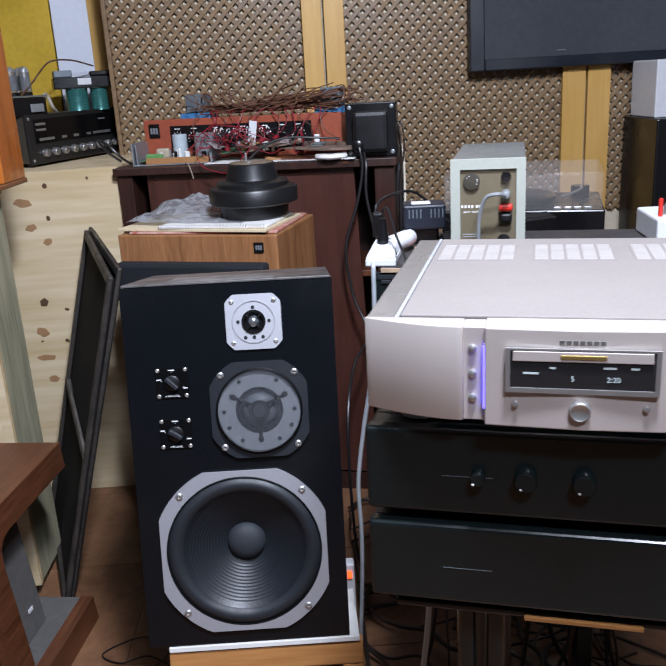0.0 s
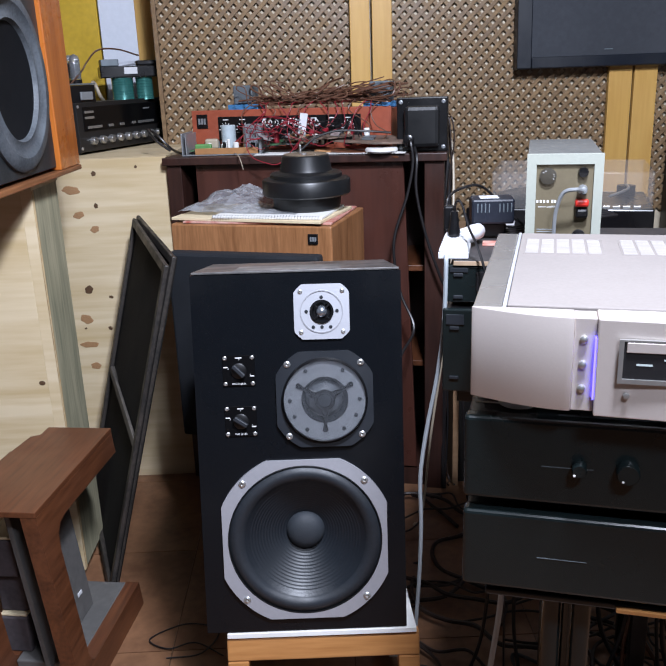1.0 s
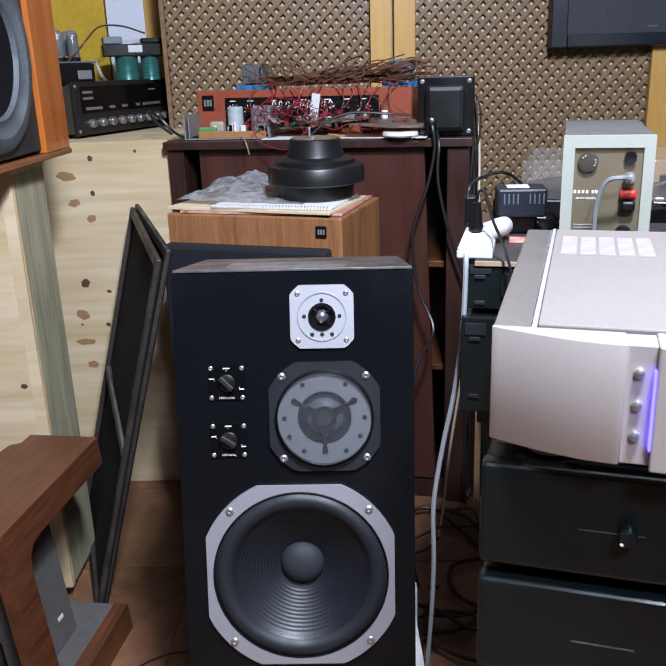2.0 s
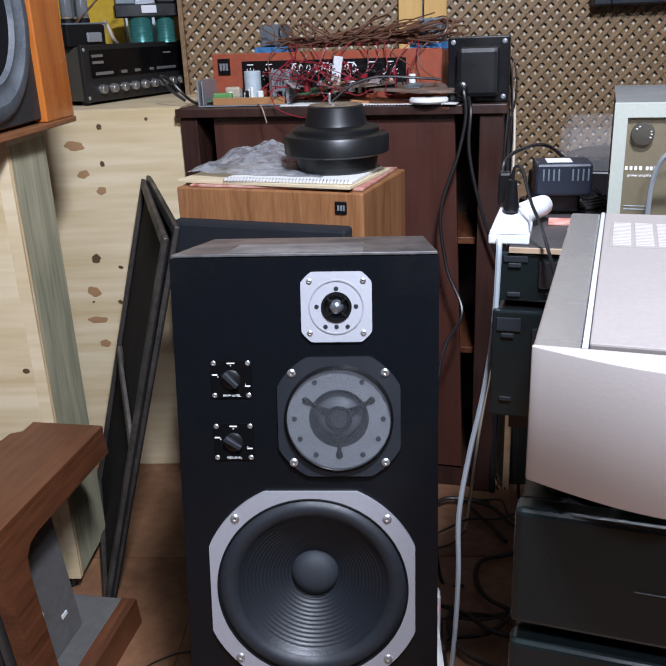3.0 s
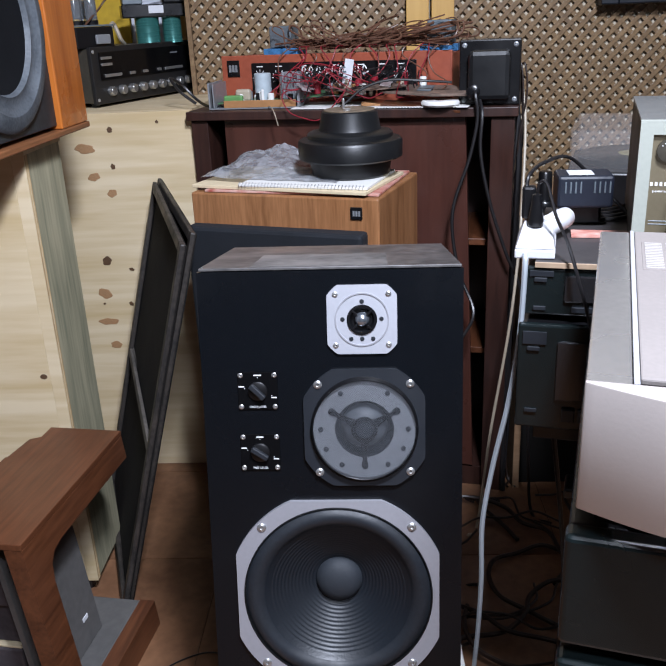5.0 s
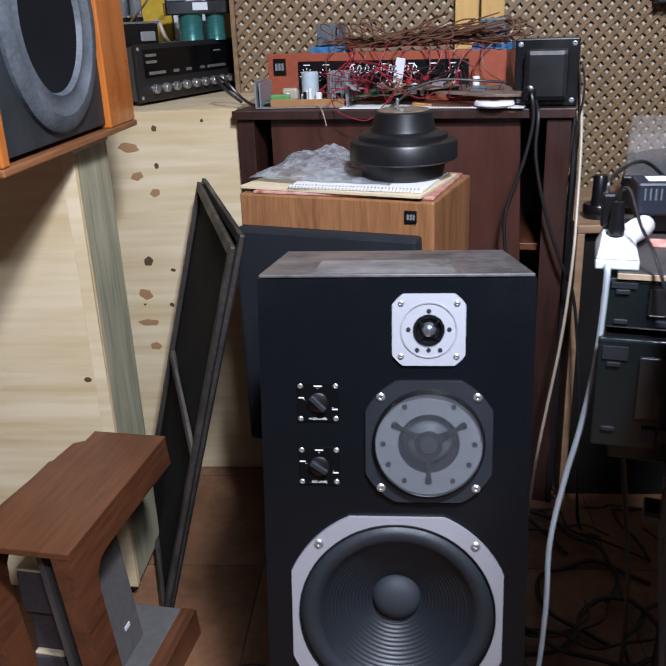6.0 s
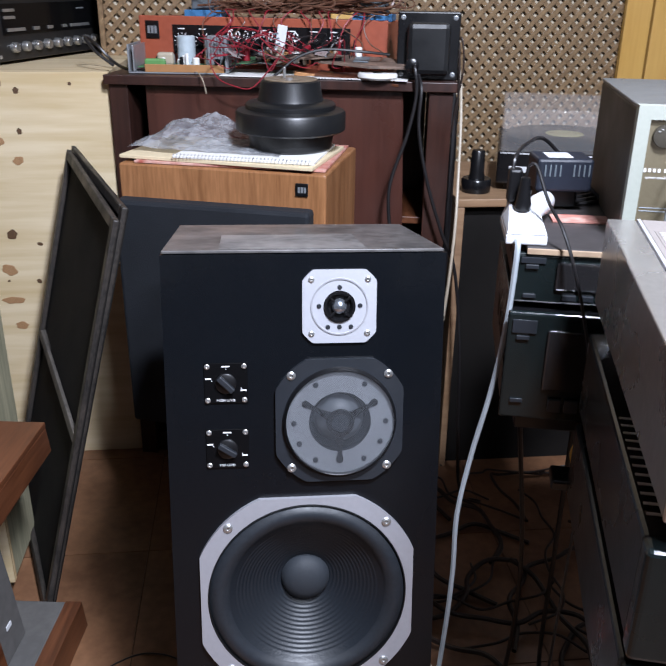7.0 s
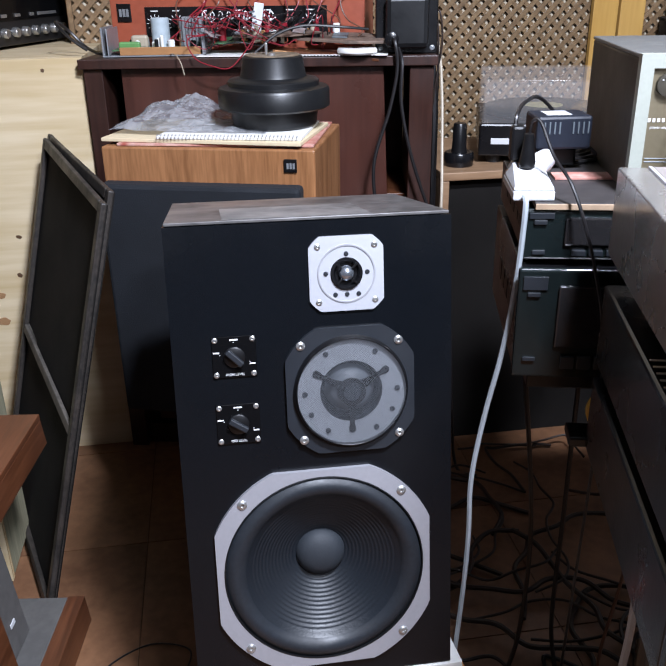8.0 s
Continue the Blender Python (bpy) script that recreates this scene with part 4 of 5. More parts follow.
def valve(parent, x, y, z, r=0.016, h=0.075):
    v = part("valve", lathe([(r, 0), (r, h * 0.8), (r * 0.75, h * 0.93), (r * 0.2, h), (0, h)], 24), M_GLASSY, parent, "glass valve with a silver cap", smooth=True, m=Matrix.Translation((x, y, z + 0.012)))
    part("getter", lathe([(r * 0.93, h * 0.78), (r * 0.72, h * 0.92), (r * 0.2, h * 0.985), (0, h * 0.985)], 24), M_CHROME, v, smooth=True)
    part("plate", box(-r * 0.5, r * 0.5, -r * 0.5, r * 0.5, 0.004, h * 0.66, 0.002), M_SLATE, v)
    part("valve_base", lathe([(0, 0), (r * 1.1, 0), (r * 1.1, 0.0115), (0, 0.0115)], 20), M_PLASTIC, parent, m=Matrix.Translation((x, y, z)))


va = thing("valve_preamp", on_rec(0.05, 0.06, -12), "small black valve preamplifier on the receiver", "amplifier")
part("chassis", box(-0.06, 0.07, -0.05, 0.07, 0, 0.055, 0.003), M_PLASTIC, va)
part("deck", box(-0.062, 0.072, -0.052, 0.072, 0.0555, 0.06, 0.001), M_SLATE, va)
for x, y in ((-0.02, -0.01), (0.025, -0.02), (0.05, 0.03)):
    valve(va, x, y, 0.0602)
part("clip", box(0.0, 0.05, -0.06, -0.0525, 0.01, 0.035, 0.003), M_GREYMET, va)
co = thing("coil_assembly", on_rec(0.388, 0.062, -50), "teal wound coils under a dark bracket", "coil")
for x, r in ((-0.01, 0.038), (0.065, 0.03)):
    part("coil", lathe([(0, 0), (r, 0), (r * 0.97, 0.004), (r * 0.97, 0.07), (r, 0.074), (0, 0.074)], 36), M_TEAL, co, "teal wound coil", smooth=True, m=Matrix.Translation((x, 0, 0)))
part("bracket", box(-0.085, 0.12, -0.04, 0.04, 0.0745, 0.112, 0.004), M_PLASTIC, co)
part("bracket", box(-0.08, -0.02, -0.035, 0.03, 0.1125, 0.135, 0.003), M_SLATE, co)
part("clamp", box(0.04, 0.15, -0.02, 0.02, 0.1125, 0.13, 0.006), M_PLASTIC, co)
part("white_tag", box(-0.005, 0.04, -0.042, -0.0405, 0.086, 0.108, 0.001), M_WHITE, co)
W = lambda x, y, z: tuple(on_rec(x, y) @ Vector((0, 0, z)))
cable("brown_lead", [W(0.02, 0.02, 0.06), W(0.1, 0.03, 0.1), W(0.2, 0.08, 0.125), W(0.3, 0.1, 0.165), W(0.42, 0.1, 0.17), W(0.52, 0.08, 0.15)], 0.003, M_CORDBR, "brown lead running over the receiver")
cable("cream_lead", [W(0.16, 0.05, 0.004), W(0.17, 0.05, 0.05), W(0.2, 0.06, 0.06), W(0.21, 0.05, 0.02), W(0.24, 0.06, 0.004)], 0.006, M_CORDC, "short cream lead on the receiver")
cable("loop_lead", [(-0.37, 1.25, 1.06), (-0.41, 1.26, 1.09), (-0.44, 1.3, 1.12), (-0.42, 1.34, 1.1), (-0.38, 1.33, 1.06), (-0.33, 1.27, 1.0475), (-0.25, 1.25, 1.048)], 0.004, M_CORDB, "black lead looped beside the circuit chassis")


# ---- loudspeaker facing into the room, on a plywood plinth ----
def plinth():
    s = thing("plywood_plinth", pose(0.008, 0, 0), "tall plywood plinth with layered edges", "plinth")
    part("front_board", box(-1.3, -0.626, 0.652, 0.67, 0.035, 1.03, 0.001), M_PINE, s)
    for k in range(4):
        part("ply_layer", box(-0.6258 + 0.0, -0.6, 0.652 + k * 0.0046, 0.6555 + k * 0.0046, 0.035, 1.03, 0.0004), M_PLYEDGE if k % 2 else M_PINE, s)
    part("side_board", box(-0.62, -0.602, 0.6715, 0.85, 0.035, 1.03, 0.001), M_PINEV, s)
    part("top_board", box(-1.3, -0.598, 0.65, 0.852, 1.0305, 1.046, 0.001), M_PINE, s)
    for y in (0.68, 0.82):
        part("foot", disc(0.014, 0.0345, 16), M_PLASTIC, s, m=Matrix.Translation((-0.635, y, 0)))
    part("foot", disc(0.014, 0.0345, 16), M_PLASTIC, s, m=Matrix.Translation((-1.25, 0.7, 0)))
    bm = lathe([(0, 0), (1, 0), (0.9, 0.0006), (0, 0.0008)], 16)
    part("knot", bm, M_KNOTD, s, m=Matrix.Translation((-0.64, 0.652, 0.565)) @ FRONT @ Matrix.Diagonal((0.008, 0.006, 1, 1)))
    return s


plinth()


def side_speaker():
    # local x runs along the front (away from the eye), local -y is the way that it faces
    s = thing("orange_loudspeaker", pose(-0.577, 0.375, 1.0465, 0, 0, 88.5), "orange wooden loudspeaker with a dusty dark woofer", "loudspeaker")
    w, h, d = 0.575, 1.0, 0.3
    part("cabinet", box(-0.045, w, 0.03, d, 0.013, h, 0.002), M_ORANGE, s)
    part("bottom_board", box(-0.051, w + 0.002, -0.009, d, 0, 0.0125, 0.003), wood("worn_wood_edge", (0.3, 0.12, 0.045), (0.16, 0.06, 0.022), "x", 9, 0.5), s, "worn brown bottom edge")
    part("side_cheek", box(0.425, w, -0.006, 0.0295, 0.013, h, 0.003), M_ORANGE, s, "orange varnished cheek")
    part("side_cheek", box(-0.045, -0.021, -0.006, 0.0295, 0.013, h, 0.003), M_ORANGE, s)
    bf = part("baffle", ring_slab([(x, z) for x, z in rect_outline(-0.0205, 0.4245, 0.022, h, 0.222, 0.222)], [(0.222 + 0.128 * math.cos(a), 0.222 + 0.128 * math.sin(a)) for a in rect_angles(-0.0205, 0.4245, 0.022, h, 0.222, 0.222)], 0.006, 0.0295), M_BAFFLE, s, "dusty dark painted baffle")
    wf = part("woofer", lathe([(0.178, 0), (0.178, 0.006), (0.17, 0.012), (0.15, 0.013), (0.143, 0.006), (0.128, 0.004), (0.118, 0.008), (0.112, -0.004)], 72), M_DRIM, s, "dusty dark woofer rim", smooth=True, m=Matrix.Translation((0.222, 0.006, 0.222)) @ Matrix.Scale(1.07, 4) @ FRONT)
    part("cone", lathe([(0.118, 0.0), (0.1, -0.004), (0.045, -0.017), (0.03, -0.0165), (0.012, -0.016), (0, -0.016)], 64), M_CONED, wf, smooth=True)
    part("horn", box(0.07, 0.36, -0.012, 0.0055, 0.46, 0.6, 0.01), M_PLASTIC, s, "black horn flare")
    for dx, dz in ((-0.12, 0.118), (0.12, 0.118), (-0.12, -0.118), (0.12, -0.118)):
        screw(s, 0.222 + dx, 0.222 + dz, -0.005, 0.005)
    return s


def rect_angles(x0, x1, z0, z1, cx, cz):
    return sorted([math.atan2(z - cz, x - cx) for x in (x0, x1) for z in (z0, z1)] + [2 * math.pi * k / 64 - math.pi + 0.013 for k in range(64)])


def rect_outline(x0, x1, z0, z1, cx, cz):
    out = []
    for a in rect_angles(x0, x1, z0, z1, cx, cz):
        c, s = math.cos(a), math.sin(a)
        q = min(((x1 if c > 0 else x0) - cx) / c, ((z1 if s > 0 else z0) - cz) / s)
        out.append((cx + q * c, cz + q * s))
    return out


side_speaker()


# ---- leaning grille frames ----
def grille_frame(a, b, c, offset, label):
    """a: near top corner, b: far top corner, c: near bottom corner."""
    a, b, c = Vector(a), Vector(b), Vector(c)
    ux, uz = (b - a), (a - c)
    w, h = ux.length, uz.length
    ux.normalize()
    uz.normalize()
    uy = uz.cross(ux).normalized()
    skew = Matrix((ux, uy, uz)).transposed().to_4x4()  # the old frames stand a little out of square
    s = thing("grille_frame", Matrix.Translation(c + uy * offset), label, "grille", "leaning grilles")
    t = 0.0115

    def bar(name, bm, material, note=""):
        bm.transform(skew)
        part(name, bm, material, s, note)

    bar("side_bar", box(0, 0.022, 0, t, 0, h, 0.003), M_GRFRAME)
    bar("side_bar", box(w - 0.022, w, 0, t, 0, h, 0.003), M_GRFRAME)
    bar("end_bar", box(0.0225, w - 0.0225, 0.0005, t, h - 0.022, h - 0.0005, 0.003), M_GRFRAME)
    bar("end_bar", box(0.0225, w - 0.0225, 0.0005, t, 0.0005, 0.022, 0.003), M_GRFRAME)
    bar("cross_bar", box(0.0225, w - 0.0225, 0.002, t - 0.0005, h * 0.46, h * 0.46 + 0.022, 0.003), M_GRBAR, "bare grey cross bar")
    bar("cloth", box(0.004, w - 0.004, -0.003, -0.0005, 0.004, h - 0.004, 0.0005), M_CLOTH, "black grille cloth")
    return s


grille_frame((-0.305, 0.645, 0.848), (-0.483, 1.160, 0.880), (-0.514, 0.560, 0.010), -0.0115, "worn black wooden grille frame leaning on its twin")
grille_frame((-0.288, 0.723, 0.849), (-0.467, 1.196, 0.880), (-0.502, 0.604, 0.004), 0.0, "black wooden grille frame behind its twin")


# ---- low brown stand ----
def brown_stand():
    s = thing("brown_stand", pose(-0.518, 0.195, 0, 0, 0, -8), "brown-stained wooden stand with an open side", "stand")

    def lean(bm):
        for v in bm.verts:
            v.co.x += 0.1 * (0.465 - v.co.z)
        return bm

    part("top_board", slab_xy([(-0.206, 0), (0, 0), (0, 0.4), (-0.158, 0.4), (-0.158, 0.358), (-0.178, 0.345)], 0.453, 0.465, 0.0012), M_BROWN, s)
    c_shape = [(0, 0), (0.36, 0), (0.36, 0.062), (0.08, 0.062), (0.066, 0.07), (0.06, 0.085), (0.06, 0.35), (0.066, 0.38), (0.082, 0.397), (0.11, 0.403), (0.398, 0.403), (0.398, 0.4525), (0, 0.4525)]
    part("side_frame", lean(slab_yz(c_shape, -0.034, -0.001)), M_BROWN, s)
    part("side_frame", lean(slab_yz([(min(y, 0.29), z) for y, z in c_shape], -0.203, -0.176)), M_BROWN, s)
    part("bottom_board", lean(box(-0.1755, -0.0345, 0.0625, 0.36, 0.03, 0.061, 0.003)), M_GREYBD, s, "worn grey bottom shelf")
    bd = part("back_board", lean(box(-0.095, -0.083, 0.04, 0.27, 0.0615, 0.452, 0.002)), M_GREYBD, s, "grey painted inner board")
    for y, z in ((0.14, 0.17), (0.21, 0.12)):
        part("slot", lean(box(-0.0825, -0.0805, y, y + 0.02, z, z + 0.009, 0.0004)), M_WHITE, bd, "pale worn slot")
    return s


def slab_yz(outline, x0, x1):
    bm = bmesh.new()
    f = bm.faces.new([bm.verts.new((x0, y, z)) for y, z in outline])
    r = bmesh.ops.extrude_face_region(bm, geom=[f])
    bmesh.ops.translate(bm, vec=(x1 - x0, 0, 0), verts=[v for v in r["geom"] if isinstance(v, bmesh.types.BMVert)])
    bmesh.ops.recalc_face_normals(bm, faces=bm.faces)
    return bm


brown_stand()
for k, (z, dy) in enumerate(((0.0615, 0.0), (0.1585, 0.012), (0.2555, -0.004))):
    b = thing("concrete_block", pose(-0.518, 0.195, 0, 0, 0, -8) @ pose(-0.11, 0.09 + dy, z), "grey-purple block with a chipped pale edge", "block", "blocks in the stand")
    part("body", box(-0.062, 0.0, 0, 0.22, 0, 0.09, 0.004), M_BLOCK, b)
    part("mortar_edge", box(-0.0615, -0.0005, 0.002, 0.218, 0.0905, 0.0965, 0.002), M_CARD, b, "pale mortar line")


# ---- amplifier stack ----
ST = pose(0.215, -0.39, 0, 0, 0, -16.3)


def silver_amp():
    s = thing("silver_player", ST @ pose(0, 0, 0.905), "champagne hi-fi player with a bowed front and blue light", "hi-fi player")
    w, d, h = 0.44, 0.42, 0.111
    part("case", box(0.004, w - 0.004, 0.02, d, 0.013, h - 0.006, 0.002), M_SIDE, s)
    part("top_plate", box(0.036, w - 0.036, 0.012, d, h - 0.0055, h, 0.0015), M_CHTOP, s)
    for x0, x1 in ((0.0, 0.031), (w - 0.031, w)):
        part("side_cheek", box(x0, x1, 0.0, d, 0.011, h - 0.001, 0.002), M_SIDE, s, "brushed grey side cheek")
    for x in (0.0315, w - 0.0355):
        part("seam_strip", box(x, x + 0.004, 0.002, d, h - 0.004, h + 0.0006, 0.0005), M_ALU_L, s, "bright seam strip")

    def bow(x):
        q = min(abs(x), abs(w - x)) / 0.105
        return -0.028 * math.sin(min(q, 1.0) * math.pi / 2) - 0.004

    for x0, x1 in ((0.0, 0.105), (w - 0.105, w)):
        line = [x0 + (x1 - x0) * k / 14 for k in range(15)]
        part("front_wing", slab_xy([(x, bow(x)) for x in line] + [(x, 0.0) for x in reversed(line)], 0.011, h + 0.001, 0.0012), M_CHAMP, s, smooth=True)
    for x0, x1 in ((0.1052, 0.1272), (w - 0.1272, w - 0.1052)):
        part("button_column", box(x0, x1, -0.028, 0.0, 0.011, h, 0.001), M_CHAMP, s)
    part("led_strip", box(0.1256, 0.1271, -0.0345, -0.0285, 0.026, h - 0.018, 0.0005), M_LEDB, s, "glowing blue light strip")
    fp = part("front_panel", slab_xy([(0.1275, 0.0), (0.1275, -0.036), (0.22, -0.04), (w - 0.1275, -0.036), (w - 0.1275, 0.0)], 0.009, h + 0.002, 0.0015), M_CHAMP, s)
    for z in (0.089, 0.062, 0.036):
        for x in (0.115,):
            part("button", lathe([(0.0042, 0), (0.004, 0.003), (0.0015, 0.0045), (0, 0.0045)], 18), M_CHROME, s, smooth=True, m=Matrix.Translation((x, -0.028, z)) @ FRONT)
    dw = part("display_frame", ring_slab([(0.148, 0.0485), (0.292, 0.0485), (0.292, 0.0945), (0.148, 0.0945)], [(0.1525, 0.0535), (0.2875, 0.0535), (0.2875, 0.0925), (0.1525, 0.0925)], -0.0425, -0.0395), M_CHROME, s, "bevelled chrome display surround")
    part("display_glass", box(0.1525, 0.2875, -0.0415, -0.0402, 0.0535, 0.0925, 0.0004), M_GLASSD, s, "black glass display")
    part("tray_front", box(0.155, 0.285, -0.0432, -0.0418, 0.0815, 0.092, 0.0008), M_CHAMP, s, "silver disc tray front")
    part("tray_lip", box(0.2, 0.243, -0.0442, -0.042, 0.0845, 0.0888, 0.0008), M_GOLD, s, "gold tray badge")
    for body, x, size in (("5", 0.212, 0.011), ("2:20", 0.25, 0.011)):
        words(body, 0.0075, M_DIGIT, s, Matrix.Translation((x, -0.0418, 0.064)) @ FRONT, "digits")
    for x0, x1, z in ((0.165, 0.18, 0.068), (0.19, 0.196, 0.074), (0.24, 0.252, 0.075), (0.265, 0.273, 0.075)):
        part("display_mark", box(x0, x1, -0.0419, -0.0416, z, z + 0.002, 0), M_DIGIT, s)
    for k in range(7):
        part("brand_bar", box(0.199 + k * 0.0063, 0.2037 + k * 0.0063, -0.0405, -0.0385, 0.0985, 0.1025, 0), M_GREYBD, s, "small dark brand bar")
    part("jog_knob", lathe([(0.0106, 0), (0.0102, 0.005), (0.009, 0.0062), (0.007, 0.005), (0, 0.005)], 36), M_CHROME, s, smooth=True, m=Matrix.Translation((0.22, -0.0398, 0.0305)) @ FRONT)
    for x in (0.158, 0.282):
        part("button", lathe([(0.0033, 0), (0.003, 0.003), (0, 0.0035)], 18), M_CHROME, s, smooth=True, m=Matrix.Translation((x, -0.038, 0.0345)) @ FRONT)
    for g in range(3):
        gx = 0.0425 + g * 0.128
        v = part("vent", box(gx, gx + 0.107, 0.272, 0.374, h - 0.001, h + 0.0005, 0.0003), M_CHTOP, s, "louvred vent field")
        for k in range(5):
            for q in range(16):
                y = 0.2755 + q * 0.006
                part("louvre", box(gx + 0.003 + k * 0.0207, gx + 0.0198 + k * 0.0207, y, y + 0.0034, h + 0.0003, h + 0.0013, 0), M_VENT, v)
    for x in (0.05, w - 0.05):
        for y in (0.04, d - 0.05):
            part("foot", disc(0.022, 0.0243, 24), M_SIDE, s, "grey metal foot", smooth=True, m=Matrix.Translation((x, y, -0.0118)))
    return s


silver_amp()


def black_amp(z, h, label, knobs):
    s = thing("black_amplifier", ST @ pose(-0.006, -0.004, z), label, "amplifier", "stacked black amplifiers")
    w, d = 0.435, 0.4
    part("case", box(0.002, w - 0.002, 0.022, d, 0.0, h - 0.004, 0.004), M_PLASTIC, s)
    part("front_panel", box(0, w, 0, 0.0215, 0.0, h, 0.005, 3), M_GLOSS, s, "glossy black front panel")
    part("panel_slot", box(0.085, 0.14, -0.0004, 0.0005, h * 0.46, h * 0.46 + 0.0007, 0), M_SLATE, s)
    for x, zz, r in knobs:
        part("knob", lathe([(r, 0), (r * 0.97, 0.012), (r * 0.85, 0.014), (0, 0.014)], 32), M_GLOSS, s, smooth=True, m=Matrix.Translation((x, -0.0002, zz)) @ FRONT)
        part("knob_mark", disc(0.0016, 0.0008, 12), M_WHITEINK, s, "white indicator dot", m=Matrix.Translation((x - 0.005, -0.0145, zz - r * 0.6)) @ FRONT)
    for k in range(12 if knobs else 0):
        part("top_slot", box(0.008, 0.04, 0.05 + k * 0.0135, 0.0535 + k * 0.0135, h - 0.0042, h - 0.0034, 0), M_VENT, s, "pale vent slit")
    for x in (0.05, w - 0.05):
        for y in (0.05, d - 0.05):
            part("foot", disc(0.02, 0.0135, 20), M_RUBBER, s, m=Matrix.Translation((x, y, -0.0138)))
    return s


black_amp(0.790, 0.101, "glossy black integrated amplifier with round knobs", ((0.125, 0.05, 0.008), (0.175, 0.05, 0.0125), (0.235, 0.05, 0.0125)))
black_amp(0.674, 0.1, "glossy black power amplifier under the first", ())


def amp_rack():
    s = thing("amplifier_rack", ST, "black tubular rack with a thin wooden shelf", "rack")
    part("shelf", box(0.02, 0.5, 0.012, 0.455, 0.652, 0.660, 0.002), M_PLASTIC, s)
    part("shelf_edge", box(0.17, 0.3, 0.004, 0.0115, 0.653, 0.6585, 0.001), M_STOOL, s, "pale wooden edge strip")
    for x in (0.1, 0.135, 0.46):
        for y in (0.06, 0.36):
            part("leg", lathe([(0, 0), (0.012, 0), (0.012, 0.6515), (0, 0.6515)], 16), M_GLOSS, s, smooth=True, m=Matrix.Translation((x, y, 0)))
    return s


amp_rack()


# ---- tape decks, power strip and small amplifier ----
DK = pose(0.268, 0.107, 0, 0, 0, -14)


def deck(x, y, z, w, h, d, label):
    s = thing("tape_deck", DK @ pose(x, y, z), label, "tape deck", "stacked tape decks")
    part("case", box(0.004, w - 0.004, 0.012, d, 0, h - 0.003, 0.002), M_PLASTIC, s)
    part("front_panel", box(0, w, 0, 0.0115, 0, h, 0.003), M_GLOSS, s)
    part("cassette_window", box(0.05, 0.19, -0.004, -0.0005, h * 0.3, h * 0.86, 0.002), M_GLASSD, s, "dark cassette window")
    for k in range(6):
        part("push_button", box(0.06 + k * 0.021, 0.077 + k * 0.021, -0.006, -0.0005, h * 0.1, h * 0.22, 0.001), M_RIM, s)
    part("badge_strip", box(0.006, 0.036, -0.002, -0.0003, h * 0.82, h * 0.94, 0.0005), M_RIM, s)
    for q in (0.2, 0.8):
        part("power_button", box(0.012, 0.028, -0.003, -0.0005, h * q - 0.006, h * q, 0.001), M_RIM, s)
    for k in range(5):
        part("side_slot", box(0.003, 0.0045, 0.05 + 0.04 * k, 0.075 + 0.04 * k, h * 0.4, h * 0.6, 0), M_RIM, s)
    return s


deck(0, 0, 0.882, 0.44, 0.064, 0.3, "black cassette deck under a thin board")
deck(-0.004, -0.022, 0.728, 0.44, 0.148, 0.32, "large black tape deck with a cassette window")
rk = thing("deck_table", DK, "dark table under the tape decks", "table")
part("top", box(0.02, 0.9, 0.0, 0.32, 0.700, 0.7275, 0.003), M_PLASTIC, rk)
for x in (0.36, 0.84):
    for y in (0.1, 0.27):
        part("leg", box(x, x + 0.03, y, y + 0.03, 0, 0.6995, 0.002), M_PLASTIC, rk)
bd = thing("deck_board", DK, "thin dark board with a pale raw edge", "board")
part("board", box(0.012, 0.86, 0.0, 0.31, 0.9462, 0.954, 0.001), mat("dark_board", (0.05, 0.045, 0.045), 0.5, var=0.25, scale=8), bd)
part("raw_edge", box(0.012, 0.86, -0.0035, -0.0003, 0.9465, 0.9535, 0.0005), M_TAN, bd, "pale raw edge")
bx = tagged(part("equipment_box", box(0.46, 0.86, 0.02, 0.3, 0.728, 0.9458, 0.004), M_PLASTIC, None, m=DK), "black equipment box on the deck table", "box")


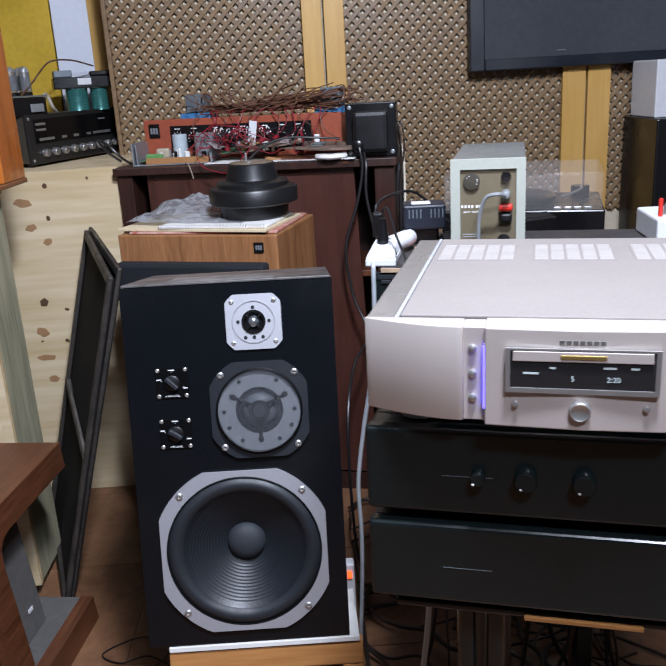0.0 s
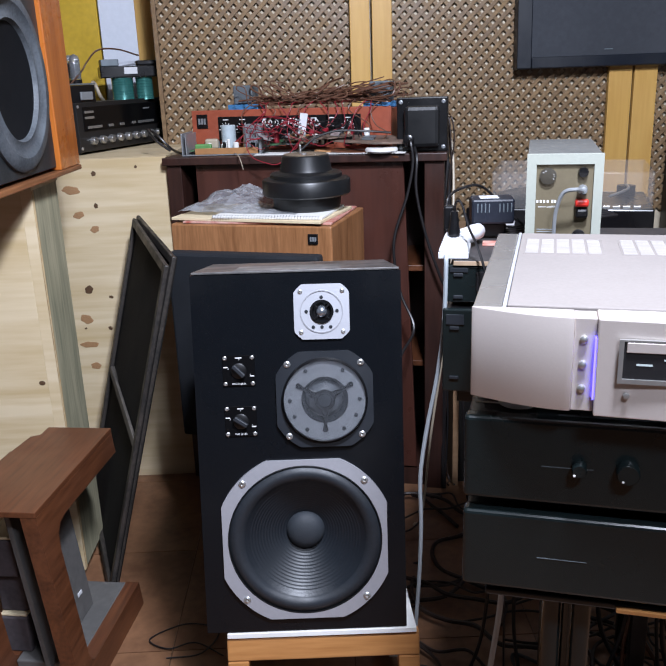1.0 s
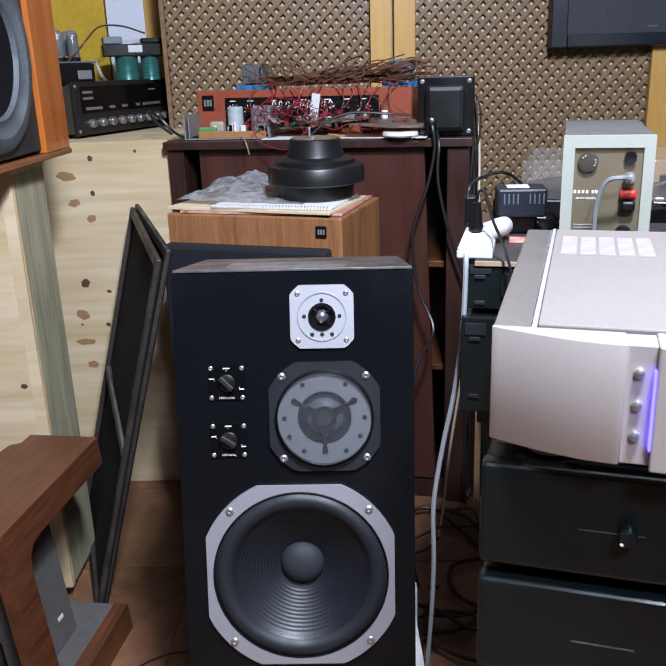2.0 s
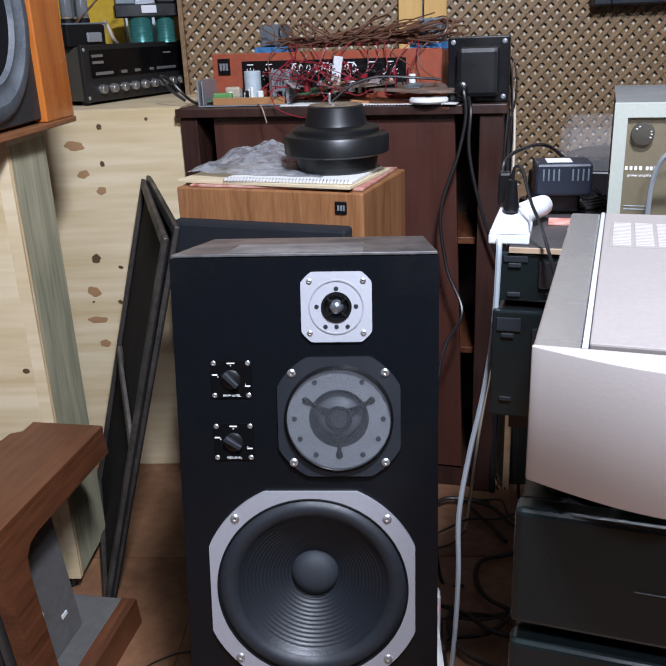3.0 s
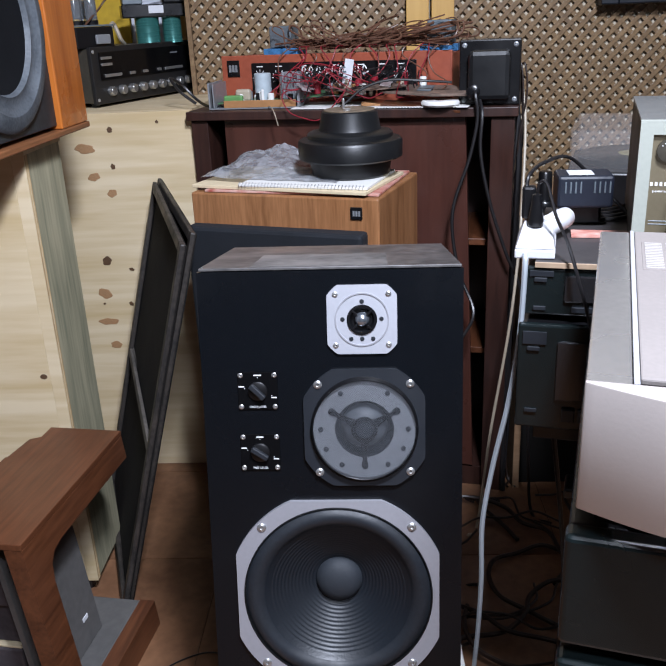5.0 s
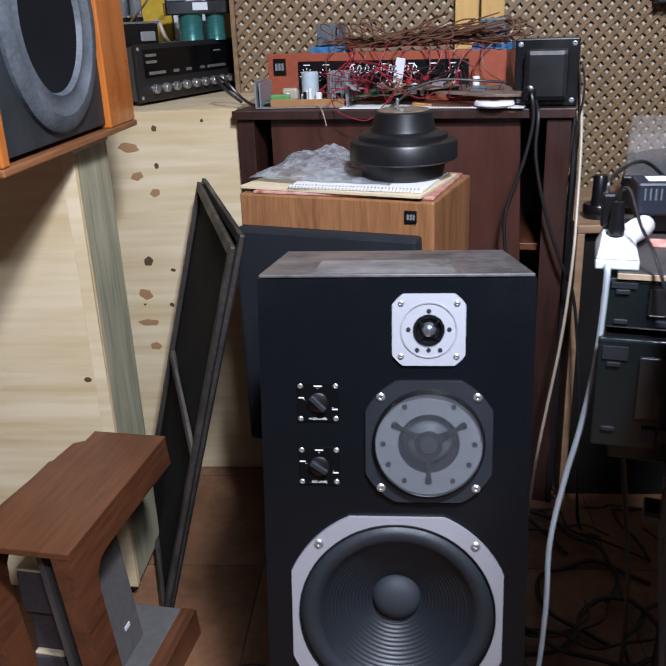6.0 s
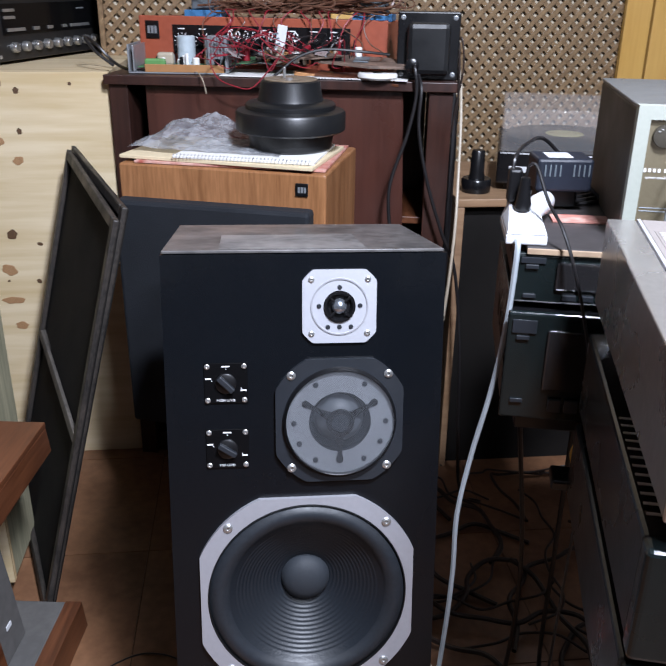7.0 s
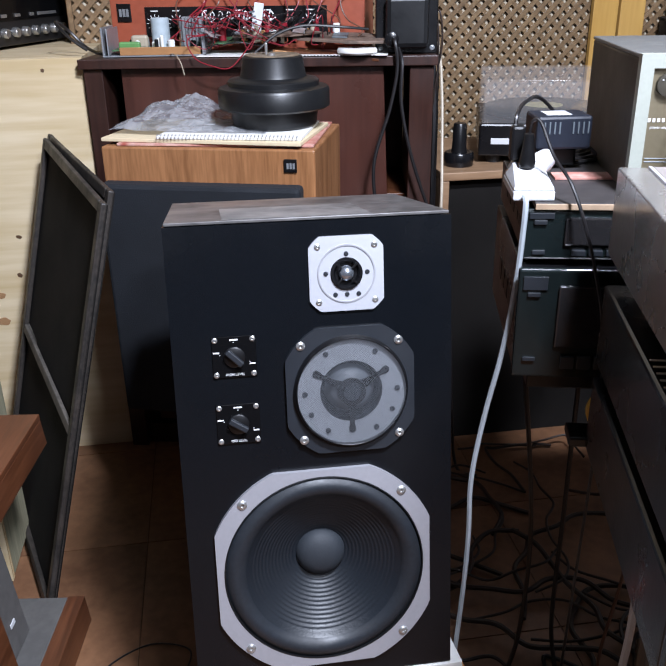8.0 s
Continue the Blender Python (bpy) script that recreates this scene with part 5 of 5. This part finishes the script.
def power_strip():
    s = thing("power_strip", pose(0.280, 0.112, 0.9545, 0, 0, -13), "white power strip with plugs on the board", "power strip")
    part("body", box(-0.0255, 0.0255, 0.0, 0.1, 0, 0.012, 0.002), M_WHITE, s)
    lid = bmesh.new()
    low = [lid.verts.new(p) for p in ((-0.025, 0.001, 0.0125), (0.025, 0.001, 0.0125), (0.025, 0.099, 0.0125), (-0.025, 0.099, 0.0125))]
    top = [lid.verts.new(p) for p in ((-0.023, 0.004, 0.018), (0.023, 0.004, 0.018), (0.019, 0.095, 0.034), (-0.016, 0.095, 0.034))]
    lid.faces.new(low[::-1])
    lid.faces.new(top)
    for k in range(4):
        lid.faces.new((low[k], low[(k + 1) % 4], top[(k + 1) % 4], top[k]))
    bmesh.ops.bevel(lid, geom=lid.edges[:], offset=0.0015, segments=2, profile=0.5, affect="EDGES")
    part("lid", lid, M_WHITE, s)
    part("taped_end", lathe([(0, 0), (0.0135, 0), (0.0155, 0.005), (0.0148, 0.03), (0.0156, 0.05), (0.0142, 0.076), (0.011, 0.08), (0, 0.08)], 28), M_WHITE, s, "white taped end", smooth=True, m=pose(0.008, 0.075, 0.0212, -90, 0, -22))
    part("plug", lathe([(0, 0), (0.0095, 0), (0.0105, 0.008), (0.008, 0.022), (0.006, 0.042), (0, 0.044)], 24), M_PLASTIC, s, "black mains plug", smooth=True, m=Matrix.Translation((-0.002, 0.06, 0.029)))
    part("plug", box(-0.022, -0.004, 0.075, 0.093, 0.0335, 0.078, 0.004), M_PLASTIC, s, "black mains plug")
    part("brown_mark", box(-0.012, -0.003, 0.074, 0.08, 0.0305, 0.0325, 0.0002), M_CORDBR, s)
    return s


power_strip()
tagged(part("red_leaflet", box(0.02, 0.1, 0.0, 0.035, 0, 0.003, 0.0005), M_REDPAPER, None, m=pose(0.33, 0.215, 0.9545, 0, 0, -12)), "red printed leaflet under the adapter leads", "leaflet")
ad = thing("power_adapter", pose(0.335, 0.262, 0.9545, 0, 0, -6), "black mains adapter with a white label", "adapter")
part("body", box(0.004, 0.082, 0, 0.06, 0.03, 0.076, 0.004), M_NAVY, ad)
part("cable_feet", box(0.012, 0.070, 0.02, 0.054, 0.0035, 0.0298, 0.004), M_RUBBER, ad)
part("label_sheet", box(0.02, 0.055, 0.01, 0.045, 0.0762, 0.0768, 0.0002), M_WHITE, ad, "white printed label")
for k in range(4):
    for x in (0.014, 0.054):
        part("rib", box(x + k * 0.007, x + 0.0022 + k * 0.007, -0.0012, 0.0005, 0.052, 0.068, 0.0003), M_SLATE, ad)


def quad_amp():
    s = thing("cream_power_amp", pose(0.401, 0.118, 0.9545, 0, 0, -15), "cream and bronze power amplifier with plugged leads", "amplifier")
    w, h, d = 0.12, 0.168, 0.31
    part("case", box(0.002, w - 0.002, 0.012, d, 0, h - 0.006, 0.003), M_QSIDE, s)
    part("top_plate", box(0.001, w - 0.001, 0.01, d, h - 0.0058, h - 0.001, 0.0015), M_QTOP, s, "worn grey top")
    part("front_frame", ring_slab([(0, 0), (w, 0), (w, h), (0, h)], [(0.0155, 0.012), (w - 0.0145, 0.012), (w - 0.0145, h - 0.016), (0.0155, h - 0.016)], -0.004, 0.0115), M_CREAM, s, "cream metal front frame")
    part("front_panel", box(0.0157, w - 0.0147, 0.0005, 0.008, 0.0122, h - 0.0162, 0), M_OLIVE, s, "bronze front panel")
    part("selector", lathe([(0.0135, 0), (0.013, 0.006), (0.006, 0.007), (0, 0.007)], 32), M_QSIDE, s, smooth=True, m=Matrix.Translation((0.034, 0.0008, 0.133)) @ FRONT)
    part("fuse_holder", lathe([(0.0085, 0), (0.0075, 0.008), (0, 0.009)], 24), M_PLASTIC, s, smooth=True, m=Matrix.Translation((0.089, 0.0008, 0.139)) @ FRONT)
    for x in (0.017, 0.0225, 0.028, 0.0335, 0.041, 0.0455, 0.05):
        part("brand_bar", box(x, x + 0.003, -0.0002, 0.0008, 0.0895, 0.0938, 0), M_WHITEINK, s, "small white brand bar")
    for deg in (20, 0, -25, 115, 140):
        q = radians(deg)
        part("dial_mark", box(-0.0009, 0.0009, -0.0003, 0.0003, -0.0005, 0.0005, 0), M_WHITEINK, s, m=Matrix.Translation((0.034 + 0.0095 * math.cos(q), -0.0065, 0.133 + 0.0095 * math.sin(q))))
    words("power amplifier", 0.0046, M_WHITEINK, s, Matrix.Translation((0.035, 0.0003, 0.083)) @ FRONT)
    for z in (0.045, 0.041):
        part("print_bar", box(0.019, 0.05, -0.0001, 0.0008, z, z + 0.0009, 0), M_CORD, s)
    part("red_plug", box(0.078, 0.1, -0.012, 0.0018, 0.084, 0.096, 0.004), M_REDPLUG, s, "red banana plugs")
    part("black_plug", box(0.079, 0.099, -0.012, 0.0018, 0.066, 0.081, 0.004), M_PLASTIC, s)
    part("socket", lathe([(0.011, 0), (0.011, 0.006), (0.004, 0.008), (0, 0.008)], 24), M_PLASTIC, s, smooth=True, m=Matrix.Translation((0.086, 0.002, 0.035)) @ FRONT)
    part("din_plug", lathe([(0.007, 0), (0.008, 0.01), (0.006, 0.024), (0, 0.026)], 20), M_GREYMET, s, smooth=True, m=Matrix.Translation((0.089, 0.002, 0.112)) @ FRONT)
    return s


quad_amp()
QM = pose(0.401, 0.118, 0.9545, 0, 0, -15)
Q = lambda x, y, z: tuple(QM @ Vector((x, y, z)))
cable("grey_signal_lead", [Q(0.089, -0.026, 0.112), Q(0.077, -0.036, 0.116), Q(0.058, -0.034, 0.110), Q(0.048, -0.03, 0.08), Q(0.046, -0.03, 0.04), Q(0.045, -0.03, 0.004)], 0.0032, M_GREYMET, "grey signal lead hanging before the cream amplifier")

wc = thing("white_valve_amp", DK @ pose(0.47, 0.15, 0.9545, 0, 0, 6), "white chassis valve amplifier with knobs on top", "amplifier")
part("chassis", box(0, 0.3, 0, 0.14, 0, 0.045, 0.004), M_WHITE, wc)
for k in range(5):
    part("knob", lathe([(0.008, 0), (0.007, 0.012), (0.005, 0.02), (0, 0.021)], 20), M_CHROME, wc, smooth=True, m=Matrix.Translation((0.03 + k * 0.055, 0.05, 0.0452)))
part("red_post", lathe([(0.004, 0), (0.004, 0.03), (0, 0.032)], 12), M_REDPLUG, wc, m=Matrix.Translation((0.012, 0.03, 0.0452)))


# ---- turntable on its wooden box ----
M_BOXW = wood("pale_brown_wood", (0.32, 0.2, 0.115), (0.21, 0.12, 0.065), "x", 10, 0.5)


def wooden_box():
    s = thing("wooden_box", pose(0.45, 1.08, 0), "pale wooden box with a dark open front", "box")
    w, d, h = 0.62, 0.45, 0.766
    part("top", box(0, w, 0, d, h - 0.02, h, 0.002), M_BOXW, s)
    part("side", box(0, 0.018, 0, d, 0, h - 0.0205, 0.002), M_BOXW, s)
    part("side", box(w - 0.018, w, 0, d, 0, h - 0.0205, 0.002), M_BOXW, s)
    part("back", box(0.0185, w - 0.0185, d - 0.012, d, 0, h - 0.0205, 0.001), M_PLASTIC, s)
    # Black sheet stands for the shade inside the open front.
    part("cloth_front", box(0.0185, w - 0.0185, 0.03, 0.04, 0, h - 0.0205, 0.001), M_CLOTH, s, "black sheet for the shaded inside")
    return s


wooden_box()
tt = thing("turntable", pose(0.565, 1.165, 0.7662, 0, 0, -17), "black turntable under a clear dust cover", "turntable")
part("plinth", box(0, 0.46, 0, 0.36, 0.02, 0.1, 0.005), M_PLASTIC, tt)
for x in (0.04, 0.42):
    for y in (0.04, 0.32):
        part("foot", disc(0.02, 0.0195, 20), M_RUBBER, tt, m=Matrix.Translation((x, y, 0)))
part("platter", lathe([(0, 0.1005), (0.15, 0.1005), (0.155, 0.105), (0.155, 0.118), (0.15, 0.121), (0, 0.121)], 64), M_GLOSS, tt, smooth=True, m=Matrix.Translation((0.17, 0.18, 0)))
part("record_label", disc(0.05, 0.001, 32), mat("record_paper", (0.32, 0.29, 0.15), 0.4, var=0.1), tt, "dull yellow record label", m=Matrix.Translation((0.17, 0.18, 0.1212)))
part("tonearm", cord([(0.4, 0.3, 0.13), (0.4, 0.2, 0.132), (0.37, 0.12, 0.13), (0.34, 0.08, 0.125)], 0.004), M_CHROME, tt, "chrome tonearm", smooth=True)
part("arm_base", disc(0.028, 0.028, 28), M_PLASTIC, tt, m=Matrix.Translation((0.4, 0.3, 0.1005)))
for k in range(4):
    part("control_button", box(0.32 + k * 0.028, 0.34 + k * 0.028, 0.02, 0.035, 0.1003, 0.106, 0.001), M_CHROME, tt)
part("front_label", box(0.03, 0.075, -0.0012, -0.0002, 0.05, 0.065, 0.0003), M_WHITE, tt, "white label strip")
for x0, x1, y0, y1, z0, z1 in ((0.006, 0.009, 0.006, 0.354, 0.1005, 0.2), (0.451, 0.454, 0.006, 0.354, 0.1005, 0.2), (0.0095, 0.4505, 0.006, 0.009, 0.1005, 0.2), (0.0095, 0.4505, 0.351, 0.354, 0.1005, 0.2), (0.006, 0.454, 0.006, 0.354, 0.2005, 0.2035)):
    pane = part("cover_pane", box(x0, x1, y0, y1, z0, z1, 0.0005), M_ACRYL, tt, "clear acrylic cover pane")
    pane.visible_shadow = False
kn = thing("black_bobbin", pose(0.515, 1.165, 0.7662), "black plastic bobbin standing on the wooden box", "bobbin")
part("base", lathe([(0, 0), (0.036, 0), (0.037, 0.004), (0.037, 0.03), (0.034, 0.034), (0, 0.034)], 36), M_PLASTIC, kn, smooth=True)
part("stem", lathe([(0.02, 0.0342), (0.018, 0.05), (0.0165, 0.1), (0.014, 0.104), (0, 0.104)], 28), M_PLASTIC, kn, smooth=True)
wb = thing("white_carton", pose(1.31, 1.45, 0), "white carton on a dark speaker cabinet", "carton")
part("body", box(0, 0.25, 0, 0.2, 1.08, 1.26, 0.004), M_WHITE, wb)
dk = tagged(part("dark_cabinet_tower", box(1.3, 1.62, 1.4, 1.68, 0, 1.0795, 0.005), M_PLASTIC, None), "tall dark cabinet tower against the lattice", "cabinet")


# ---- framed screen and lattice on the back wall ----
def screen():
    s = thing("wall_screen", pose(0.751, 1.69, 1.252, -2, 0, 0), "large dark framed screen hung on the lattice", "screen")
    w, h = 1.1, 0.66
    fr = 0.05
    part("frame_side", box(0, fr, -0.05, 0.0, 0, h, 0.004), mat("navy_black_frame", (0.008, 0.011, 0.018), 0.4), s)
    part("frame_side", box(w - fr, w, -0.05, 0.0, 0, h, 0.004), M_PLASTIC, s)
    part("frame_rail", box(fr + 0.0005, w - fr - 0.0005, -0.05, 0.0, 0, fr * 0.75, 0.004), s_mat, s)
    part("frame_rail", box(fr + 0.0005, w - fr - 0.0005, -0.05, 0.0, h - fr, h, 0.004), M_PLASTIC, s)
    # Glass colour is lifted to grey in place of the room's reflection.
    part("panel", box(fr + 0.0005, w - fr - 0.0005, -0.03, -0.01, fr * 0.75 + 0.0005, h - fr - 0.0005, 0), mat("screen_glass_lifted", (0.065, 0.07, 0.08), 0.08, var=0.1, scale=2, bump=0, rvar=0.02), s, "dark glass with reflected grey in its colour")
    part("control_mark", box(0.3, 0.33, -0.0315, -0.0305, 0.055, 0.058, 0), M_SLATE, s)
    return s


s_mat = mat("navy_black_rail", (0.008, 0.011, 0.018), 0.4)
screen()


def post(x0, x1, label):
    s = thing("lattice_post", pose((x0 + x1) / 2, 1.69, 0), label, "post", "lattice posts")
    half = (x1 - x0) / 2
    part("plank", box(-half, -0.004, -0.012, 0.008, 0, H, 0.002), M_POST, s)
    part("plank", box(0.004, half, -0.012, 0.008, 0, H, 0.002), M_POST, s)
    return s


post(0.193, 0.334, "pair of yellow pine planks with a dark gap")
post(1.08, 1.248, "pair of yellow pine planks with a pale gap")


def lattice(x0, x1, z0, z1, label):
    """Two crossing layers of slats in a rectangle."""
    s = thing("lattice", pose(x0, 1.712, z0), label, "lattice", "lattice panels")
    w, h, pitch, sw = x1 - x0, z1 - z0, 0.0375, 0.0126
    for layer, sign in ((0, 1), (1, -1)):
        k = -int(h / pitch) - 1
        while k * pitch < w + h:
            c = k * pitch
            # line x = c + sign * z
            if sign > 0:
                a, b = max(0, -c), min(h, w - c)
            else:
                a, b = max(0, c - w), min(h, c)
            if b - a > 0.01:
                xa, xb = c + sign * a, c + sign * b
                ln = (b - a) * math.sqrt(2)
                bm = box(-ln / 2, ln / 2, -0.0024, 0.0024, -sw / 2, sw / 2, 0)
                m = Matrix.Translation(((xa + xb) / 2, -0.0025 + 0.005 * layer, (a + b) / 2)) @ Matrix.Rotation(-sign * math.pi / 4, 4, "Y")
                part("slat", bm, M_LATTICE, s, m=m)
            k += 1
    return s


lattice(-0.455, 0.2, 0.72, 1.75, "brown wooden lattice panel on the back wall")
lattice(0.325, 1.09, 0.55, 1.72, "brown wooden lattice panel on the back wall")
lattice(1.24, 1.6, 0.75, 1.4, "brown wooden lattice panel on the back wall")

# ---- cables ----
cable("white_power_cord", [(0.268, 0.112, 0.962), (0.267, 0.104, 0.945), (0.265, 0.11, 0.85), (0.255, 0.115, 0.75), (0.238, 0.12, 0.65), (0.225, 0.12, 0.55), (0.226, 0.12, 0.45), (0.223, 0.12, 0.35), (0.214, 0.12, 0.2), (0.212, 0.13, 0.08), (0.22, 0.16, 0.006), (0.3, 0.25, 0.006)], 0.0038, M_CORD, "grey-white mains cord hanging from the power strip")
cable("adapter_lead", [(0.292, 0.172, 1.026), (0.294, 0.168, 1.042), (0.302, 0.16, 1.04), (0.309, 0.13, 1.005), (0.316, 0.09, 0.98), (0.326, 0.066, 0.94), (0.342, 0.055, 0.88), (0.358, 0.048, 0.8), (0.37, 0.05, 0.65), (0.375, 0.07, 0.3), (0.4, 0.12, 0.006), (0.45, 0.16, 0.006)], 0.0022, M_CORDB, "black lead drooping from the power strip")
cable("plug_lead", [(0.282, 0.196, 1.03), (0.288, 0.206, 1.046), (0.315, 0.25, 1.053), (0.37, 0.33, 1.045), (0.42, 0.34, 1.0), (0.46, 0.3, 0.958)], 0.0026, M_CORDB, "black lead arching over the adapter")
for k in range(4):
    cable("shelf_lead", [(0.4 + 0.01 * k, 0.29 + 0.02 * k, 0.958), (0.46, 0.31 + 0.02 * k, 0.958), (0.56, 0.4 + 0.02 * k, 0.958), (0.68, 0.45 + 0.02 * k, 0.958)], 0.0035, M_CORDB, "black lead lying on the deck board")
TB = Vector((0.322, 1.085, 1.077))
cable("transformer_lead", [TB, TB + Vector((0.0, -0.025, -0.005)), TB + Vector((0.005, -0.03, -0.06)), (0.31, 1.05, 0.93), (0.27, 1.04, 0.8), (0.285, 1.03, 0.66), (0.32, 0.99, 0.56), (0.27, 0.9, 0.5), (0.24, 0.78, 0.4), (0.235, 0.72, 0.18), (0.25, 0.68, 0.006), (0.3, 0.66, 0.006)], 0.0042, M_CORDB, "black lead hanging from the transformer")
cable("transformer_lead", [TB + Vector((0.014, 0.0, -0.02)), TB + Vector((0.016, -0.03, -0.05)), (0.335, 1.045, 0.94), (0.36, 1.04, 0.82), (0.4, 1.03, 0.7), (0.44, 1.03, 0.6), (0.46, 1.0, 0.4), (0.47, 0.98, 0.15), (0.48, 0.95, 0.006), (0.52, 0.9, 0.006)], 0.0042, M_CORDB, "black lead hanging from the transformer")
cable("cream_lead", [(0.44, 1.2, 1.12), (0.455, 1.17, 1.05), (0.452, 1.12, 0.95), (0.44, 1.06, 0.82), (0.425, 1.0, 0.7), (0.4, 0.95, 0.52), (0.36, 0.93, 0.25), (0.33, 0.9, 0.008), (0.3, 0.85, 0.008)], 0.0036, M_CORDC, "cream cord hanging beside the dark cabinet")
cable("thick_lead", [(0.43, 1.19, 1.1), (0.445, 1.16, 0.95), (0.44, 1.13, 0.75), (0.43, 1.1, 0.5), (0.42, 1.08, 0.2), (0.42, 1.06, 0.008)], 0.008, M_CORDB, "thick dark cord beside the cabinet")
brnd = random.Random(9)
for k in range(7):
    x, y = 0.425 + 0.009 * (k % 4), 1.175 + 0.018 * (k // 4)
    pts = [(x - 0.01, y, 1.12), (x, y - 0.012, 1.13), (x + 0.006, y - 0.02, 1.06)]
    for z in (0.94, 0.82, 0.7, 0.58, 0.4, 0.2):
        pts.append((x + brnd.uniform(-0.011, 0.011), y - 0.03 + brnd.uniform(-0.012, 0.012), z))
    pts += [(x, y - 0.05, 0.02), (x + brnd.uniform(-0.03, 0.03), y - 0.1, 0.008)]
    cable("hanging_lead", pts, brnd.choice((0.0024, 0.0032, 0.004)), brnd.choice((M_CORDB, M_CORDB, M_LEADS)), "dark lead hanging in a bundle beside the cabinet")
cable("grey_lead", [(0.3, -0.2, 0.64), (0.305, -0.19, 0.5), (0.29, -0.18, 0.3), (0.31, -0.17, 0.1), (0.33, -0.15, 0.006), (0.42, -0.1, 0.006)], 0.0045, M_CORD, "pale lead under the amplifier rack")
cable("red_wire_loop", [(-0.085, 1.200, 1.093), (-0.136, 1.170, 1.082), (-0.122, 1.140, 1.044), (-0.082, 1.120, 1.027), (-0.046, 1.120, 1.023), (-0.009, 1.140, 1.055), (0.031, 1.200, 1.099)], 0.0014, M_CORDR, "thin red wire looping over the cabinet edge")
cable("pale_wire", [(-0.185, 1.245, 1.046), (-0.168, 1.180, 1.050), (-0.156, 1.140, 1.038), (-0.149, 1.140, 1.009)], 0.0014, M_CORDC, "thin pale wire end over the cabinet edge")
frnd = random.Random(77)
for k in range(13):
    x, y = frnd.uniform(0.36, 0.75), frnd.uniform(0.14, 0.3)
    pts = [(x + frnd.uniform(-0.03, 0.03), y, 0.699), (x + frnd.uniform(-0.04, 0.04), y, 0.35), (x, y - 0.02, 0.12), (x + frnd.uniform(-0.06, 0.06), y - 0.05, 0.006)]
    for q in range(4):
        pts.append((pts[-1][0] + frnd.uniform(-0.12, 0.12), pts[-1][1] + frnd.uniform(-0.14, 0.1), 0.006 + 0.002 * q))
    cable("floor_lead", pts, frnd.choice((0.003, 0.004, 0.005)), frnd.choice((M_CORDB, M_CORDB, M_CORDBR)), "dark lead trailing down to the floor")
# Extra tangled leads, added to darken the floor behind the amplifiers.
hrnd = random.Random(31)
for k in range(42):
    x, y = hrnd.uniform(0.25, 0.95), hrnd.uniform(-0.1, 0.95)
    a, z = hrnd.uniform(0, 6.28), 0.005 + 0.0006 * k
    pts = []
    for q in range(9):
        pts.append((min(max(x, 0.235), 1.0), y, z + (0.012 * hrnd.random() if q not in (0, 8) else 0)))
        a += hrnd.uniform(-0.9, 0.9)
        x, y = x + 0.07 * math.cos(a), min(y + 0.07 * math.sin(a), 1.0)
    tagged(cable("floor_cable", pts, hrnd.choice((0.003, 0.004, 0.0055)), M_LEADS, "dark brown lead added to darken the floor tiles"), group="leads on the floor")
cable("floor_wire", [(-0.2, 0.33, 0.004), (-0.27, 0.38, 0.004), (-0.33, 0.36, 0.006), (-0.38, 0.4, 0.004), (-0.3, 0.45, 0.004), (-0.22, 0.42, 0.004), (-0.25, 0.34, 0.006), (-0.33, 0.33, 0.004)], 0.0018, M_CORDB, "thin dark wire on the tiles")
cs = thing("red_switch_strip", pose(0.196, 0.3, 0), "white switched strip with a red glowing lamp", "power strip")
part("body", box(-0.02, 0.02, 0, 0.03, 0.0, 0.26, 0.004), M_WHITE, cs)
part("lamp", box(0.004, 0.014, -0.004, -0.0005, 0.228, 0.246, 0.002), M_LEDR, cs, "red glowing switch")
part("plug", box(-0.018, 0.018, -0.03, -0.0005, 0.09, 0.15, 0.006), M_PLASTIC, cs)
tagged(part("black_block", box(-0.02, 0.05, 0.412, 0.453, 0.6602, 0.674, 0.003), M_PLASTIC, None, m=ST), "small black block on the rack shelf", "block")
tagged(part("yellow_disc", disc(0.03, 0.008, 32), M_AMBER, None, smooth=True, m=ST @ pose(0.03, 0.435, 0.704, 90, 0, 0)), "yellow disc standing behind the amplifiers", "disc")

# ---- floor tiles ----
def tiles():
    size, gap = 0.42, 0.003
    bm = box(-size / 2 + gap / 2, size / 2 - gap / 2, -size / 2 + gap / 2, size / 2 - gap / 2, -0.0028, 0.0, 0)
    me = bpy.data.meshes.new("tile")
    bm.to_mesh(me)
    bm.free()
    me.materials.append(M_TILE)
    nx, ny = int((X1 - X0) / size), int((Y1 - Y0) / size)
    for i in range(nx + 1):
        for j in range(ny + 1):
            x, y = X0 + (i + 0.5) * size, Y0 + (j + 0.5) * size
            if x < X1 and y < Y1:
                t = new("tile", me)
                t.parent = floor
                t.matrix_basis = Matrix.Translation((x, y, 0))


tiles()
